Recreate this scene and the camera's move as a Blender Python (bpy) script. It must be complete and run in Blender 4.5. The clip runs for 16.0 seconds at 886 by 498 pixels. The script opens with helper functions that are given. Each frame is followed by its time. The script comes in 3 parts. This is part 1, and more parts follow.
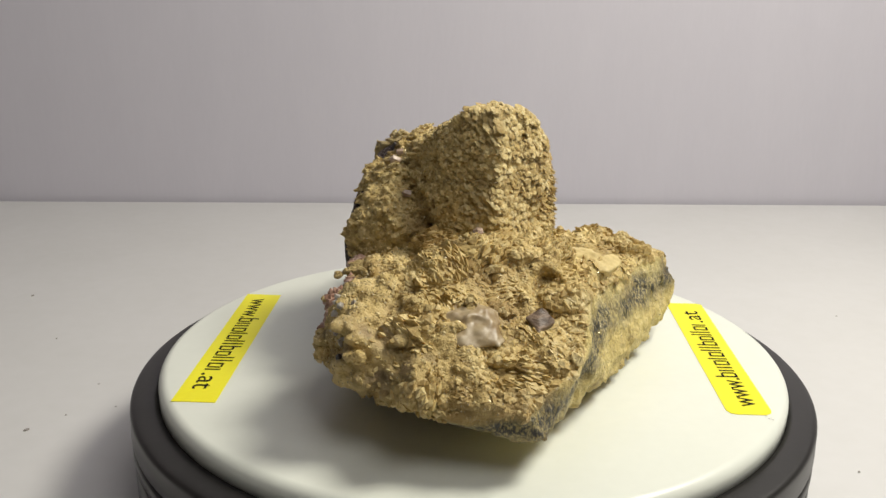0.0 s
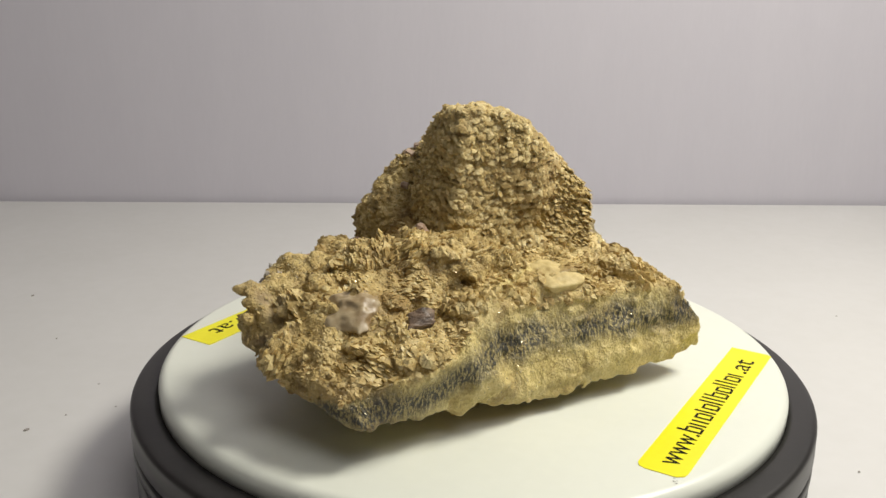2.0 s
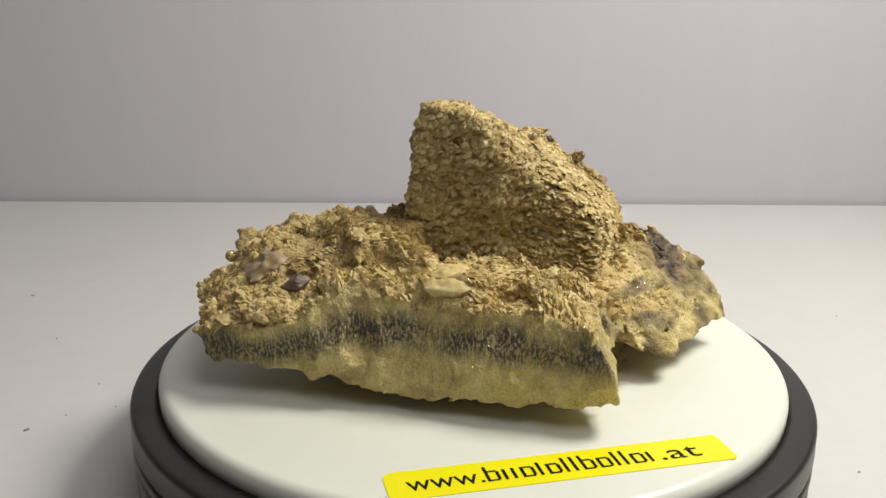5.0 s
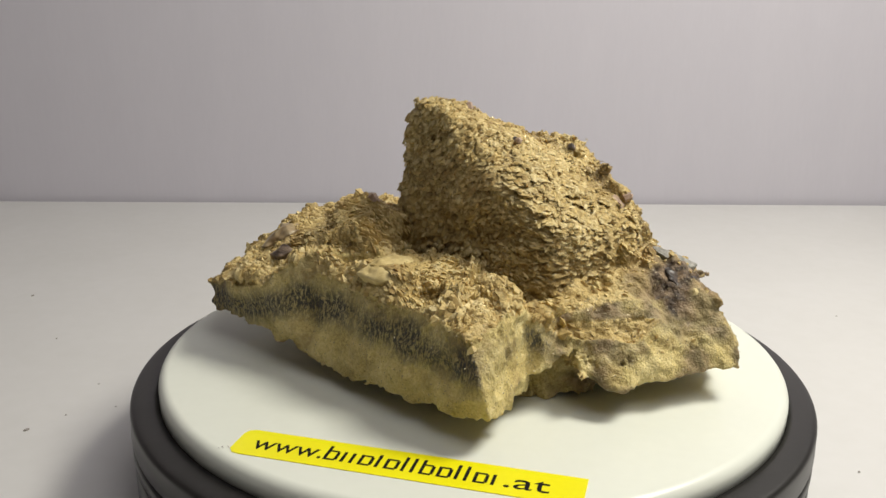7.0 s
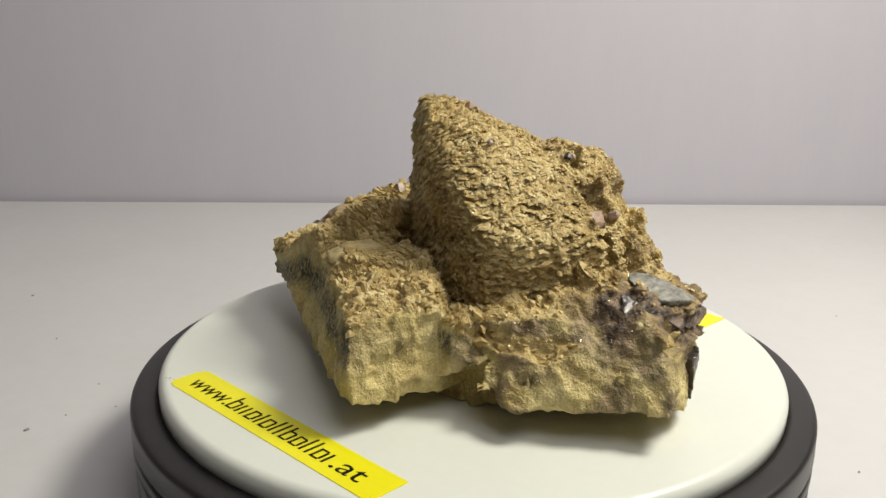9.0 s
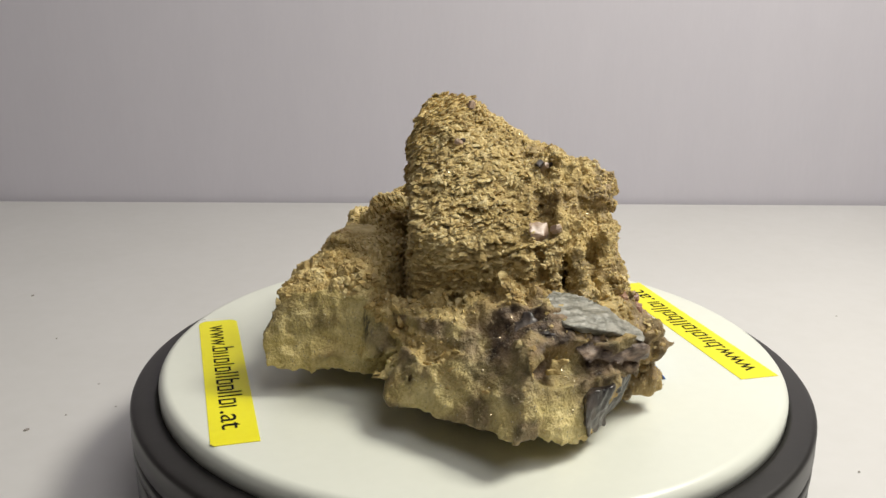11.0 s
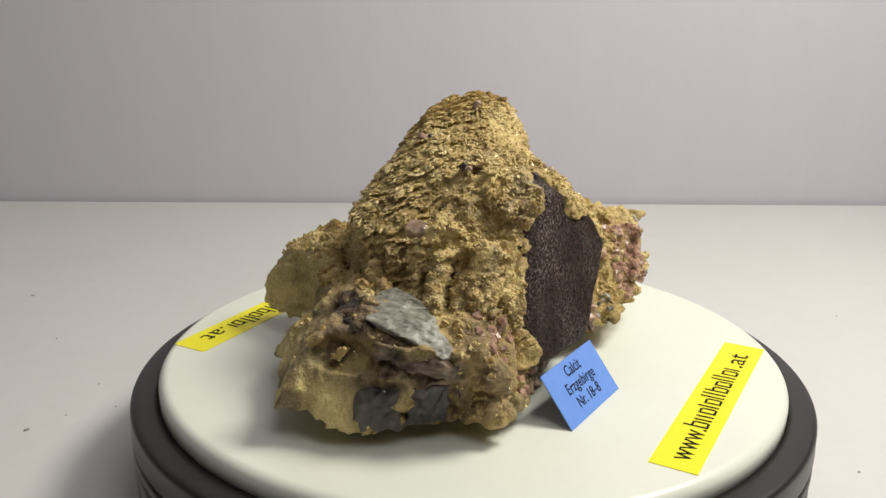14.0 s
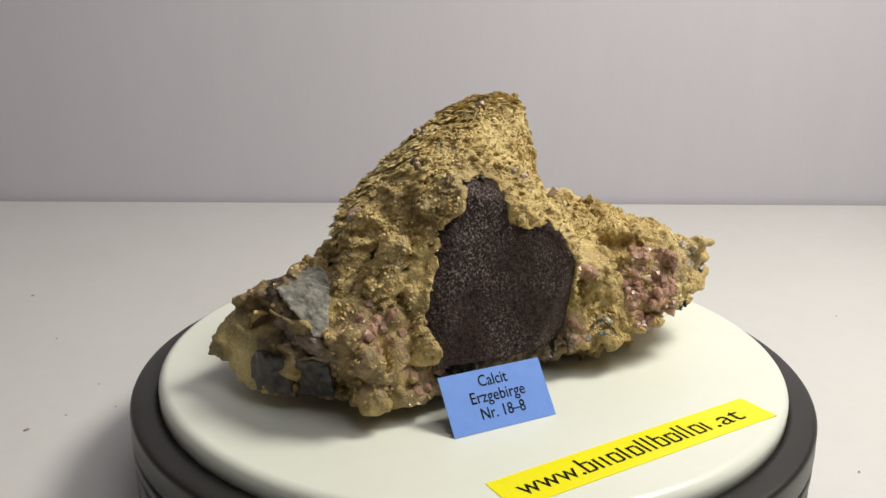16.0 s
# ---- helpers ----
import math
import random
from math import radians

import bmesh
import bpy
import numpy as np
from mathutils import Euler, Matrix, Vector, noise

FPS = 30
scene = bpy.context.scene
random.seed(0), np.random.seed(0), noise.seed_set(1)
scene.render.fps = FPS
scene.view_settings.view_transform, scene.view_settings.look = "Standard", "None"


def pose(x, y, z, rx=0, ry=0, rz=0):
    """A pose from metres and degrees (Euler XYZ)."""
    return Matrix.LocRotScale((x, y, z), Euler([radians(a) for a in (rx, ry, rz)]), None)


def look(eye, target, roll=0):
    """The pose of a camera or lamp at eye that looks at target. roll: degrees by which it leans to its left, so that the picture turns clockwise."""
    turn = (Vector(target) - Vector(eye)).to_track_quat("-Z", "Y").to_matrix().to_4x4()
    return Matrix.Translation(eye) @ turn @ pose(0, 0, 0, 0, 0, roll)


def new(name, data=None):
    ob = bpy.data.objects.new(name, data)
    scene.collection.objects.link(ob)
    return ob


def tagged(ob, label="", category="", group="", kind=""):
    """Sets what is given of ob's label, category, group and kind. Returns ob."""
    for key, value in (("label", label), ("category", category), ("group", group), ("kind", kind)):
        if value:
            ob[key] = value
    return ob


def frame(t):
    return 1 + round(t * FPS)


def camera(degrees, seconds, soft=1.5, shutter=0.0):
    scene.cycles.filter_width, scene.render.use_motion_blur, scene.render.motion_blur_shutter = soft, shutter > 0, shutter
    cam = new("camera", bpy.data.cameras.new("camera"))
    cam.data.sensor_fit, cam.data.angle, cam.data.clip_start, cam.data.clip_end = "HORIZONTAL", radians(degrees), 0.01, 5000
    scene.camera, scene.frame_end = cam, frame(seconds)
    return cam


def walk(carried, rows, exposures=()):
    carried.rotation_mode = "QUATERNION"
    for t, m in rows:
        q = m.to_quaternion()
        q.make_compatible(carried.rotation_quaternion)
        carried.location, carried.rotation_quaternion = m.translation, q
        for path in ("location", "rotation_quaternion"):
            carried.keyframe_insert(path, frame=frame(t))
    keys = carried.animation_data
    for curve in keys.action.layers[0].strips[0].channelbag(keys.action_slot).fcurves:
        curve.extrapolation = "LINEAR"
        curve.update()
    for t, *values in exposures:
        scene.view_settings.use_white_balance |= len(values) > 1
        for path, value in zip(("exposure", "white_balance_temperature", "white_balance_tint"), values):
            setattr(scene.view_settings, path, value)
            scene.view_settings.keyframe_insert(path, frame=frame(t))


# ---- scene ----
# The camera stands still in front of the turntable; metres, turntable axis at the origin, plate top at z = 0.
cam = camera(51.1, 16.0)
EYE = Vector((0.0, -0.26546, 0.11132))
AIM = EYE + Vector((math.sin(radians(-1.968)) * math.cos(radians(16.76)), math.cos(radians(-1.968)) * math.cos(radians(16.76)), -math.sin(radians(16.76))))
walk(cam, [(0.0, look(EYE, AIM, 0.79)), (16.0, look(EYE, AIM, 0.79))])
TURN = -14.713  # degrees per second, clockwise from above
TABLE_Z = -0.038
ROOM_TURN = 4.1

# ---- light ----
world = bpy.data.worlds.new("room_world")
scene.world = world
world.use_nodes = True
world.node_tree.nodes["Background"].inputs[0].default_value = (0.95, 0.93, 1.0, 1)
world.node_tree.nodes["Background"].inputs[1].default_value = 0.05

lamp = bpy.data.lights.new("desk_lamp", "AREA")
lamp.shape, lamp.size, lamp.energy, lamp.color = "DISK", 0.18, 2.9, (1.0, 0.965, 0.855)
new("desk_lamp_light", lamp).matrix_world = look((0.285, 0.01, 0.45), (0.0, 0.02, 0.0))

ceiling_lamp = bpy.data.lights.new("ceiling_lamp", "AREA")
ceiling_lamp.shape, ceiling_lamp.size, ceiling_lamp.energy, ceiling_lamp.color = "DISK", 0.8, 5.4, (1.0, 0.975, 0.965)
new("ceiling_lamp_light", ceiling_lamp).matrix_world = look((0.46, -0.62, 1.30), (0.1, -0.05, 0.0))
scene.view_settings.exposure = 0.0


# ---- materials ----
def material(name, rough=0.5, metal=0.0, spec=0.5, coat=0.0):
    m = bpy.data.materials.new(name)
    m.use_nodes = True
    b = m.node_tree.nodes["Principled BSDF"]
    b.inputs["Roughness"].default_value = rough
    b.inputs["Metallic"].default_value = metal
    b.inputs["Specular IOR Level"].default_value = spec
    b.inputs["Coat Weight"].default_value = coat
    b.inputs["Coat Roughness"].default_value = 0.15
    return m, m.node_tree, b


def coords(nt, stretch=(1, 1, 1)):
    tc = nt.nodes.new("ShaderNodeTexCoord")
    mp = nt.nodes.new("ShaderNodeMapping")
    mp.inputs["Scale"].default_value = stretch
    nt.links.new(tc.outputs["Object"], mp.inputs[0])
    return mp.outputs[0]


def grain(nt, vec, scale, detail=4.0, rough=0.55):
    n = nt.nodes.new("ShaderNodeTexNoise")
    n.inputs["Scale"].default_value, n.inputs["Detail"].default_value, n.inputs["Roughness"].default_value = scale, detail, rough
    nt.links.new(vec, n.inputs["Vector"])
    return n.outputs["Fac"]


def ramp(nt, fac, stops):
    r = nt.nodes.new("ShaderNodeValToRGB")
    while len(r.color_ramp.elements) < len(stops):
        r.color_ramp.elements.new(0.5)
    for e, (p, c) in zip(r.color_ramp.elements, stops):
        e.position, e.color = p, (*c, 1) if len(c) == 3 else c
    nt.links.new(fac, r.inputs[0])
    return r.outputs[0]


def mix(nt, fac, a, b, mode="MIX"):
    n = nt.nodes.new("ShaderNodeMix")
    n.data_type, n.blend_type = "RGBA", mode
    for s, v in ((n.inputs[0], fac), (n.inputs[6], a), (n.inputs[7], b)):
        if isinstance(v, (int, float)):
            s.default_value = v
        elif isinstance(v, tuple):
            s.default_value = (*v, 1)
        else:
            nt.links.new(v, s)
    return n.outputs[2]


def calc(nt, op, a, b=0.0):
    n = nt.nodes.new("ShaderNodeMath")
    n.operation, n.use_clamp = op, op in ("ADD", "SUBTRACT", "MULTIPLY")
    for s, v in zip(n.inputs, (a, b)):
        if isinstance(v, (int, float)):
            s.default_value = v
        else:
            nt.links.new(v, s)
    return n.outputs[0]


def attribute(nt, name):
    n = nt.nodes.new("ShaderNodeAttribute")
    n.attribute_name = name
    return n.outputs["Fac"]


def bump(nt, b, height, strength, distance):
    n = nt.nodes.new("ShaderNodeBump")
    n.inputs["Strength"].default_value, n.inputs["Distance"].default_value = strength, distance
    nt.links.new(height, n.inputs["Height"])
    nt.links.new(n.outputs[0], b.inputs["Normal"])


def plain(name, low, high, scale, rough=0.5, relief=0.0, stretch=(1, 1, 1), **kw):
    """A surface that wanders between two colours at a coarse and a fine scale, with fine relief."""
    m, nt, b = material(name, rough, **kw)
    v = coords(nt, stretch)
    big, fine = grain(nt, v, scale), grain(nt, v, scale * 9)
    col = ramp(nt, calc(nt, "ADD", calc(nt, "MULTIPLY", big, 0.6), calc(nt, "MULTIPLY", fine, 0.4)), [(0.35, low), (0.65, high)])
    nt.links.new(col, b.inputs["Base Color"])
    if relief:
        bump(nt, b, grain(nt, v, scale * 9), 0.5, relief)
    return m


def ochre(name, dark, mid, light, by_island):
    m, nt, b = material(name, 0.62, spec=0.3, coat=0.04)
    v = coords(nt)
    big, fine = grain(nt, v, 70), grain(nt, v, 650, 5, 0.65)
    f = calc(nt, "ADD", calc(nt, "MULTIPLY", big, 0.55), calc(nt, "MULTIPLY", fine, 0.45))
    if by_island:
        g = nt.nodes.new("ShaderNodeNewGeometry")
        f = calc(nt, "ADD", calc(nt, "MULTIPLY", f, 0.72), calc(nt, "MULTIPLY", g.outputs["Random Per Island"], 0.28))
    col = ramp(nt, f, [(0.30, dark), (0.5, mid), (0.68, light)])
    b.inputs["Subsurface Weight"].default_value, b.inputs["Subsurface Scale"].default_value = 0.2 if by_island else 0.12, 0.0012
    b.inputs["Subsurface Radius"].default_value = (1.0, 0.85, 0.6)
    stain = ramp(nt, grain(nt, v, 45, 3), [(0.53, (0, 0, 0)), (0.69, (1, 1, 1))])
    col = mix(nt, calc(nt, "MULTIPLY", stain, 0.45 if by_island else 0.6), col, (0.27, 0.165, 0.06))
    if not by_island:
        pale = ramp(nt, calc(nt, "ADD", calc(nt, "MULTIPLY", grain(nt, v, 90), 0.5), calc(nt, "MULTIPLY", grain(nt, v, 1300, 4, 0.75), 0.5)),
                    [(0.34, (0.30, 0.22, 0.075)), (0.47, (0.60, 0.48, 0.19)), (0.62, (0.78, 0.66, 0.33))])
        rust = ramp(nt, grain(nt, v, 75, 5, 0.6), [(0.50, (0, 0, 0)), (0.66, (1, 1, 1))])
        pale = mix(nt, calc(nt, "MULTIPLY", rust, 0.7), pale, (0.25, 0.165, 0.065))
        moss = ramp(nt, grain(nt, v, 110, 4, 0.6), [(0.55, (0, 0, 0)), (0.70, (1, 1, 1))])
        pale = mix(nt, calc(nt, "MULTIPLY", moss, 0.25), pale, (0.19, 0.155, 0.085))
        col = mix(nt, attribute(nt, "broken"), col, pale)
        speck = ramp(nt, grain(nt, coords(nt, (1, 1, 0.35)), 1500, 3, 0.7), [(0.47, (1, 1, 1)), (0.58, (0.0, 0.0, 0.0))])
        ore = calc(nt, "MULTIPLY", attribute(nt, "ore"), calc(nt, "ADD", calc(nt, "MULTIPLY", speck, 0.6), 0.38))
        col = mix(nt, calc(nt, "MULTIPLY", ore, 0.96), col, (0.046, 0.048, 0.050))
        col = mix(nt, attribute(nt, "violet"), col, ramp(nt, grain(nt, v, 260), [(0.4, (0.055, 0.038, 0.026)), (0.62, (0.28, 0.20, 0.125))]))
    nt.links.new(col, b.inputs["Base Color"])
    bump(nt, b, calc(nt, "ADD", calc(nt, "MULTIPLY", grain(nt, v, 420, 3), 0.6), calc(nt, "MULTIPLY", grain(nt, v, 1500, 2), 0.4)), 1.0, 0.0007 if by_island else 0.0013)
    return m


def mineral(name, low, high, scale, rough, clear=0.0, relief=0.0004, stretch=(1, 1, 1)):
    m, nt, b = material(name, rough, spec=0.6 if rough < 0.5 else 0.2)
    v = coords(nt, stretch)
    nt.links.new(ramp(nt, grain(nt, v, scale, 6, 0.65), [(0.36, low), (0.64, high)]), b.inputs["Base Color"])
    b.inputs["Transmission Weight"].default_value = clear
    bump(nt, b, grain(nt, v, scale * 2, 5, 0.65), 0.6, relief)
    return m


OCHRE_ROCK = ochre("ochre_rock", (0.24, 0.16, 0.05), (0.54, 0.40, 0.16), (0.74, 0.60, 0.30), False)
OCHRE_CRUST = ochre("ochre_crust", (0.28, 0.185, 0.06), (0.55, 0.41, 0.17), (0.76, 0.62, 0.32), True)
def felted(name):
    m, nt, b = material(name, 0.75, spec=0.2)
    v = coords(nt)
    col = ramp(nt, grain(nt, v, 900, 6, 0.7), [(0.38, (0.008, 0.005, 0.005)), (0.64, (0.062, 0.036, 0.029))])
    where = ramp(nt, grain(nt, v, 75, 3), [(0.40, (0, 0, 0)), (0.66, (1, 1, 1))])
    speck = ramp(nt, grain(nt, v, 1500, 3, 0.7), [(0.53, (0, 0, 0)), (0.60, (1, 1, 1))])
    col = mix(nt, calc(nt, "MULTIPLY", calc(nt, "MULTIPLY", where, speck), 0.6), col, (0.40, 0.34, 0.33))
    nt.links.new(col, b.inputs["Base Color"])
    bump(nt, b, grain(nt, v, 1300, 4, 0.65), 0.9, 0.0012)
    return m


CREAM = mineral("cream_calcite", (0.48, 0.36, 0.15), (0.70, 0.57, 0.28), 240, 0.5, 0.0, 0.0003)
DARK_FACE = felted("dark_brown_mineral")
BROWN_SPAR = mineral("brown_spar", (0.05, 0.032, 0.024), (0.30, 0.215, 0.15), 260, 0.4, 0.0, 0.0008, (0.7, 0.7, 2.6))
GREY_QUARTZ = mineral("grey_quartz", (0.13, 0.13, 0.10), (0.52, 0.50, 0.43), 380, 0.3, 0.25, 0.0004, (0.6, 1.6, 2.2))
SMOKY_QUARTZ = mineral("smoky_quartz", (0.008, 0.006, 0.006), (0.10, 0.078, 0.064), 190, 0.3, 0.0, 0.0003, (1, 1, 0.5))
PINK_QUARTZ = mineral("pink_quartz", (0.24, 0.12, 0.076), (0.56, 0.355, 0.255), 230, 0.28, 0.1)
ROSE_QUARTZ = mineral("rose_quartz", (0.34, 0.22, 0.145), (0.56, 0.42, 0.32), 300, 0.28, 0.1)
PALE_QUARTZ = mineral("pale_quartz", (0.34, 0.29, 0.24), (0.66, 0.62, 0.55), 300, 0.3, 0.2)
MILKY = mineral("milky_quartz", (0.24, 0.15, 0.06), (0.54, 0.45, 0.29), 70, 0.4, 0.0)
PLATE_WHITE = plain("white_plastic", (0.735, 0.755, 0.675), (0.765, 0.785, 0.705), 30, 0.34)
HOUSING_BLACK = plain("black_plastic", (0.014, 0.013, 0.012), (0.022, 0.020, 0.019), 60, 0.38, 0.00002)
LABEL_YELLOW = plain("yellow_tape", (0.86, 0.78, 0.0), (0.90, 0.83, 0.01), 60, 0.35)
CARD_BLUE = plain("blue_card", (0.13, 0.27, 0.72), (0.15, 0.30, 0.78), 200, 0.6)
INK = plain("black_ink", (0.008, 0.008, 0.009), (0.014, 0.014, 0.015), 300, 0.7, spec=0.1)
TABLE = plain("white_table_board", (0.635, 0.625, 0.61), (0.67, 0.66, 0.65), 14, 0.42, 0.00003)
WALL = plain("lilac_white_wall_cloth", (0.578, 0.556, 0.612), (0.597, 0.574, 0.629), 9, 0.85, 0.0001, (5, 5, 1))
ROOM = plain("off_white_plaster", (0.62, 0.60, 0.58), (0.68, 0.66, 0.64), 3, 0.9, 0.0004)
GLITTER = material("glitter", 0.2, metal=0.5, spec=1.0)[0]
GLITTER.node_tree.nodes["Principled BSDF"].inputs["Base Color"].default_value = (0.72, 0.62, 0.40, 1)
DUST = plain("grey_dust", (0.22, 0.20, 0.18), (0.38, 0.35, 0.32), 900, 0.9)


# ---- mesh helpers ----
def raw(name, verts, faces, mat, smooth=True):
    """A mesh out of number arrays: verts n x 3, faces m x k."""
    verts, faces = np.asarray(verts, np.float32), np.asarray(faces, np.int32)
    me = bpy.data.meshes.new(name)
    k = faces.shape[1]
    me.vertices.add(len(verts))
    me.vertices.foreach_set("co", verts.ravel())
    me.loops.add(faces.size)
    me.loops.foreach_set("vertex_index", faces.ravel())
    me.polygons.add(len(faces))
    me.polygons.foreach_set("loop_start", np.arange(0, faces.size, k, dtype=np.int32))
    me.polygons.foreach_set("use_smooth", np.full(len(faces), smooth))
    me.materials.append(mat)
    me.update(calc_edges=True)
    me.validate()
    return me


def from_bm(name, bm, mat, smooth=False):
    me = bpy.data.meshes.new(name)
    bmesh.ops.recalc_face_normals(bm, faces=bm.faces)
    bm.to_mesh(me)
    bm.free()
    for p in me.polygons:
        p.use_smooth = smooth
    me.materials.append(mat)
    return me


def part(name, me, parent, label="", m=None):
    ob = new(name, me)
    ob.parent = parent
    if m is not None:
        ob.matrix_basis = m
    return tagged(ob, label)


def lathe(profile, steps=192):
    """A turned body: a closed profile of (radius, height) swept about z."""
    bm = bmesh.new()
    rings = []
    for i in range(steps):
        a = 2 * math.pi * i / steps
        rings.append([bm.verts.new((r * math.cos(a), r * math.sin(a), z)) for r, z in profile])
    for i in range(steps):
        p, q = rings[i], rings[(i + 1) % steps]
        for j in range(len(profile)):
            k = (j + 1) % len(profile)
            bm.faces.new((p[j], q[j], q[k], p[k]))
    return bm


def arc(cx, cz, r, a0, a1, n=6):
    return [(cx + r * math.cos(radians(a0 + (a1 - a0) * i / n)), cz + r * math.sin(radians(a0 + (a1 - a0) * i / n))) for i in range(n + 1)]


def slab(x0, x1, y0, y1, z0, z1, bevel=0.0):
    bm = bmesh.new()
    bmesh.ops.create_cube(bm, size=1.0, matrix=Matrix.Translation(((x0 + x1) / 2, (y0 + y1) / 2, (z0 + z1) / 2)) @ Matrix.Diagonal((x1 - x0, y1 - y0, z1 - z0, 1)))
    if bevel:
        bmesh.ops.bevel(bm, geom=bm.edges[:], offset=bevel, segments=2, affect="EDGES")
    return bm


def sheet(outline, thick):
    """A flat piece of the given outline, from z = 0 up to its thickness."""
    bm = bmesh.new()
    f = bm.faces.new([bm.verts.new((x, y, 0)) for x, y in outline])
    top = bmesh.ops.extrude_face_region(bm, geom=[f])["geom"]
    bmesh.ops.translate(bm, vec=(0, 0, thick), verts=[v for v in top if isinstance(v, bmesh.types.BMVert)])
    return bm


def lettering(text, size, mat, width=0.0, bold=0.0):
    """Flat letters of the built-in font as a mesh, starting at the origin; width: scaled to that length."""
    cu = bpy.data.curves.new("lettering", "FONT")
    cu.body, cu.size, cu.extrude, cu.resolution_u = text, size, 0.00003, 3
    cu.offset = bold
    ob = new("lettering", cu)
    bpy.context.view_layer.update()
    me = bpy.data.meshes.new_from_object(ob.evaluated_get(bpy.context.evaluated_depsgraph_get()))
    bpy.data.objects.remove(ob)
    co = np.empty(len(me.vertices) * 3)
    me.vertices.foreach_get("co", co)
    co = co.reshape(-1, 3)
    co[:, 0] -= co[:, 0].min()
    if width:
        co[:, 0] *= width / co[:, 0].max()
    me.vertices.foreach_set("co", co.ravel())
    me.materials.clear()
    me.materials.append(mat)
    me.update()
    return me, co[:, 0].max()


# ---- room, table and backdrop ----
room = Matrix.Translation((0.0, 0.341, 0.0)) @ pose(0, 0, 0, 0, 0, ROOM_TURN)


def setting(name, bm, mat, label, category):
    ob = new(name, from_bm(name, bm, mat))
    ob.matrix_world = room
    return tagged(ob, label, category, kind="structure")


setting("wall_back", slab(-1.6, 1.6, 0.0, 0.1, -0.8, 1.8), WALL, "pale lilac-white cloth-covered wall behind the table", "wall")
setting("wall_left", slab(-1.7, -1.6, -2.6, 0.1, -0.8, 1.8), ROOM, "plain off-white plaster side wall", "wall")
setting("wall_right", slab(1.6, 1.7, -2.6, 0.1, -0.8, 1.8), ROOM, "plain off-white plaster side wall", "wall")
setting("wall_front", slab(-1.6, 1.6, -2.6, -2.5, -0.8, 1.8), ROOM, "plain off-white plaster wall behind the viewer", "wall")
setting("floor", slab(-1.7, 1.7, -2.6, 0.1, -0.9, -0.8), ROOM, "plain pale floor of the room", "floor")
setting("ceiling", slab(-1.7, 1.7, -2.6, 0.1, 1.8, 1.9), ROOM, "plain white ceiling of the room", "ceiling")


def build_table():
    table = tagged(new("table"), "white smooth table top with small specks of dust", "table")
    table.matrix_world = room @ Matrix.Translation((0, 0, TABLE_Z))
    part("tabletop", from_bm("tabletop", slab(-0.8, 0.8, -0.85, -0.002, -0.03, 0.0, 0.002), TABLE), table)
    for x in (-0.74, 0.74):
        for y in (-0.80, -0.06):
            part("leg", from_bm("leg", slab(x - 0.03, x + 0.03, y - 0.03, y + 0.03, -0.755, -0.03, 0.003), TABLE), table)


build_table()


# ---- turntable ----
def build_turntable():
    base = tagged(new("turntable"), "round black plastic turntable housing standing on the white table", "turntable")
    base.location = (0, 0, TABLE_Z)
    h = -TABLE_Z
    collar = [(0.0929, h - 0.011), (0.0929, h - 0.0056), (0.0945, h - 0.0054), (0.0982, h - 0.0058)] + arc(0.0991, h - 0.0076, 0.0017, 75, 0, 5) + [(0.1009, h - 0.0139), (0.1004, h - 0.0145), (0.0985, h - 0.0146)]
    part("collar", from_bm("collar", lathe(collar), HOUSING_BLACK, True), base, "glossy black rounded collar")
    ring = [(0.088, h - 0.0200), (0.088, h - 0.0150), (0.0985, h - 0.0155), (0.1003, h - 0.0156), (0.1008, h - 0.0161), (0.1008, h - 0.0190), (0.1004, h - 0.0195), (0.0988, h - 0.0196)]
    part("side_ring", from_bm("side_ring", lathe(ring), HOUSING_BLACK, True), base)
    foot = [(0.06, 0.0), (0.06, h - 0.0203), (0.1001, h - 0.0203), (0.1006, h - 0.0208), (0.1003, 0.003), (0.0985, 0.0)]
    part("foot", from_bm("foot", lathe(foot), HOUSING_BLACK, True), base)
    return base


def stroke_mesh(tall, broad, w, stroke, x_height):
    """A plain shape in place of a character: an upright bar, for a broad one a frame of bars beside it."""
    bm = bmesh.new()

    def bar(x0, x1, y0, y1):
        f = bm.faces.new([bm.verts.new((a, b, 0)) for a, b in ((x0, y0), (x1, y0), (x1, y1), (x0, y1))])
        up = bmesh.ops.extrude_face_region(bm, geom=[f])["geom"]
        bmesh.ops.translate(bm, vec=(0, 0, 0.00003), verts=[v for v in up if isinstance(v, bmesh.types.BMVert)])

    bar(0, stroke, 0, x_height * tall)
    if broad:
        bar(w - stroke, w, x_height * 0.12, x_height * 0.88)
        bar(stroke, w - stroke * 0.6, 0, stroke * 0.8)
        bar(stroke, w - stroke * 0.6, x_height - stroke * 0.8, x_height)
    return from_bm("printed_stroke", bm, INK)


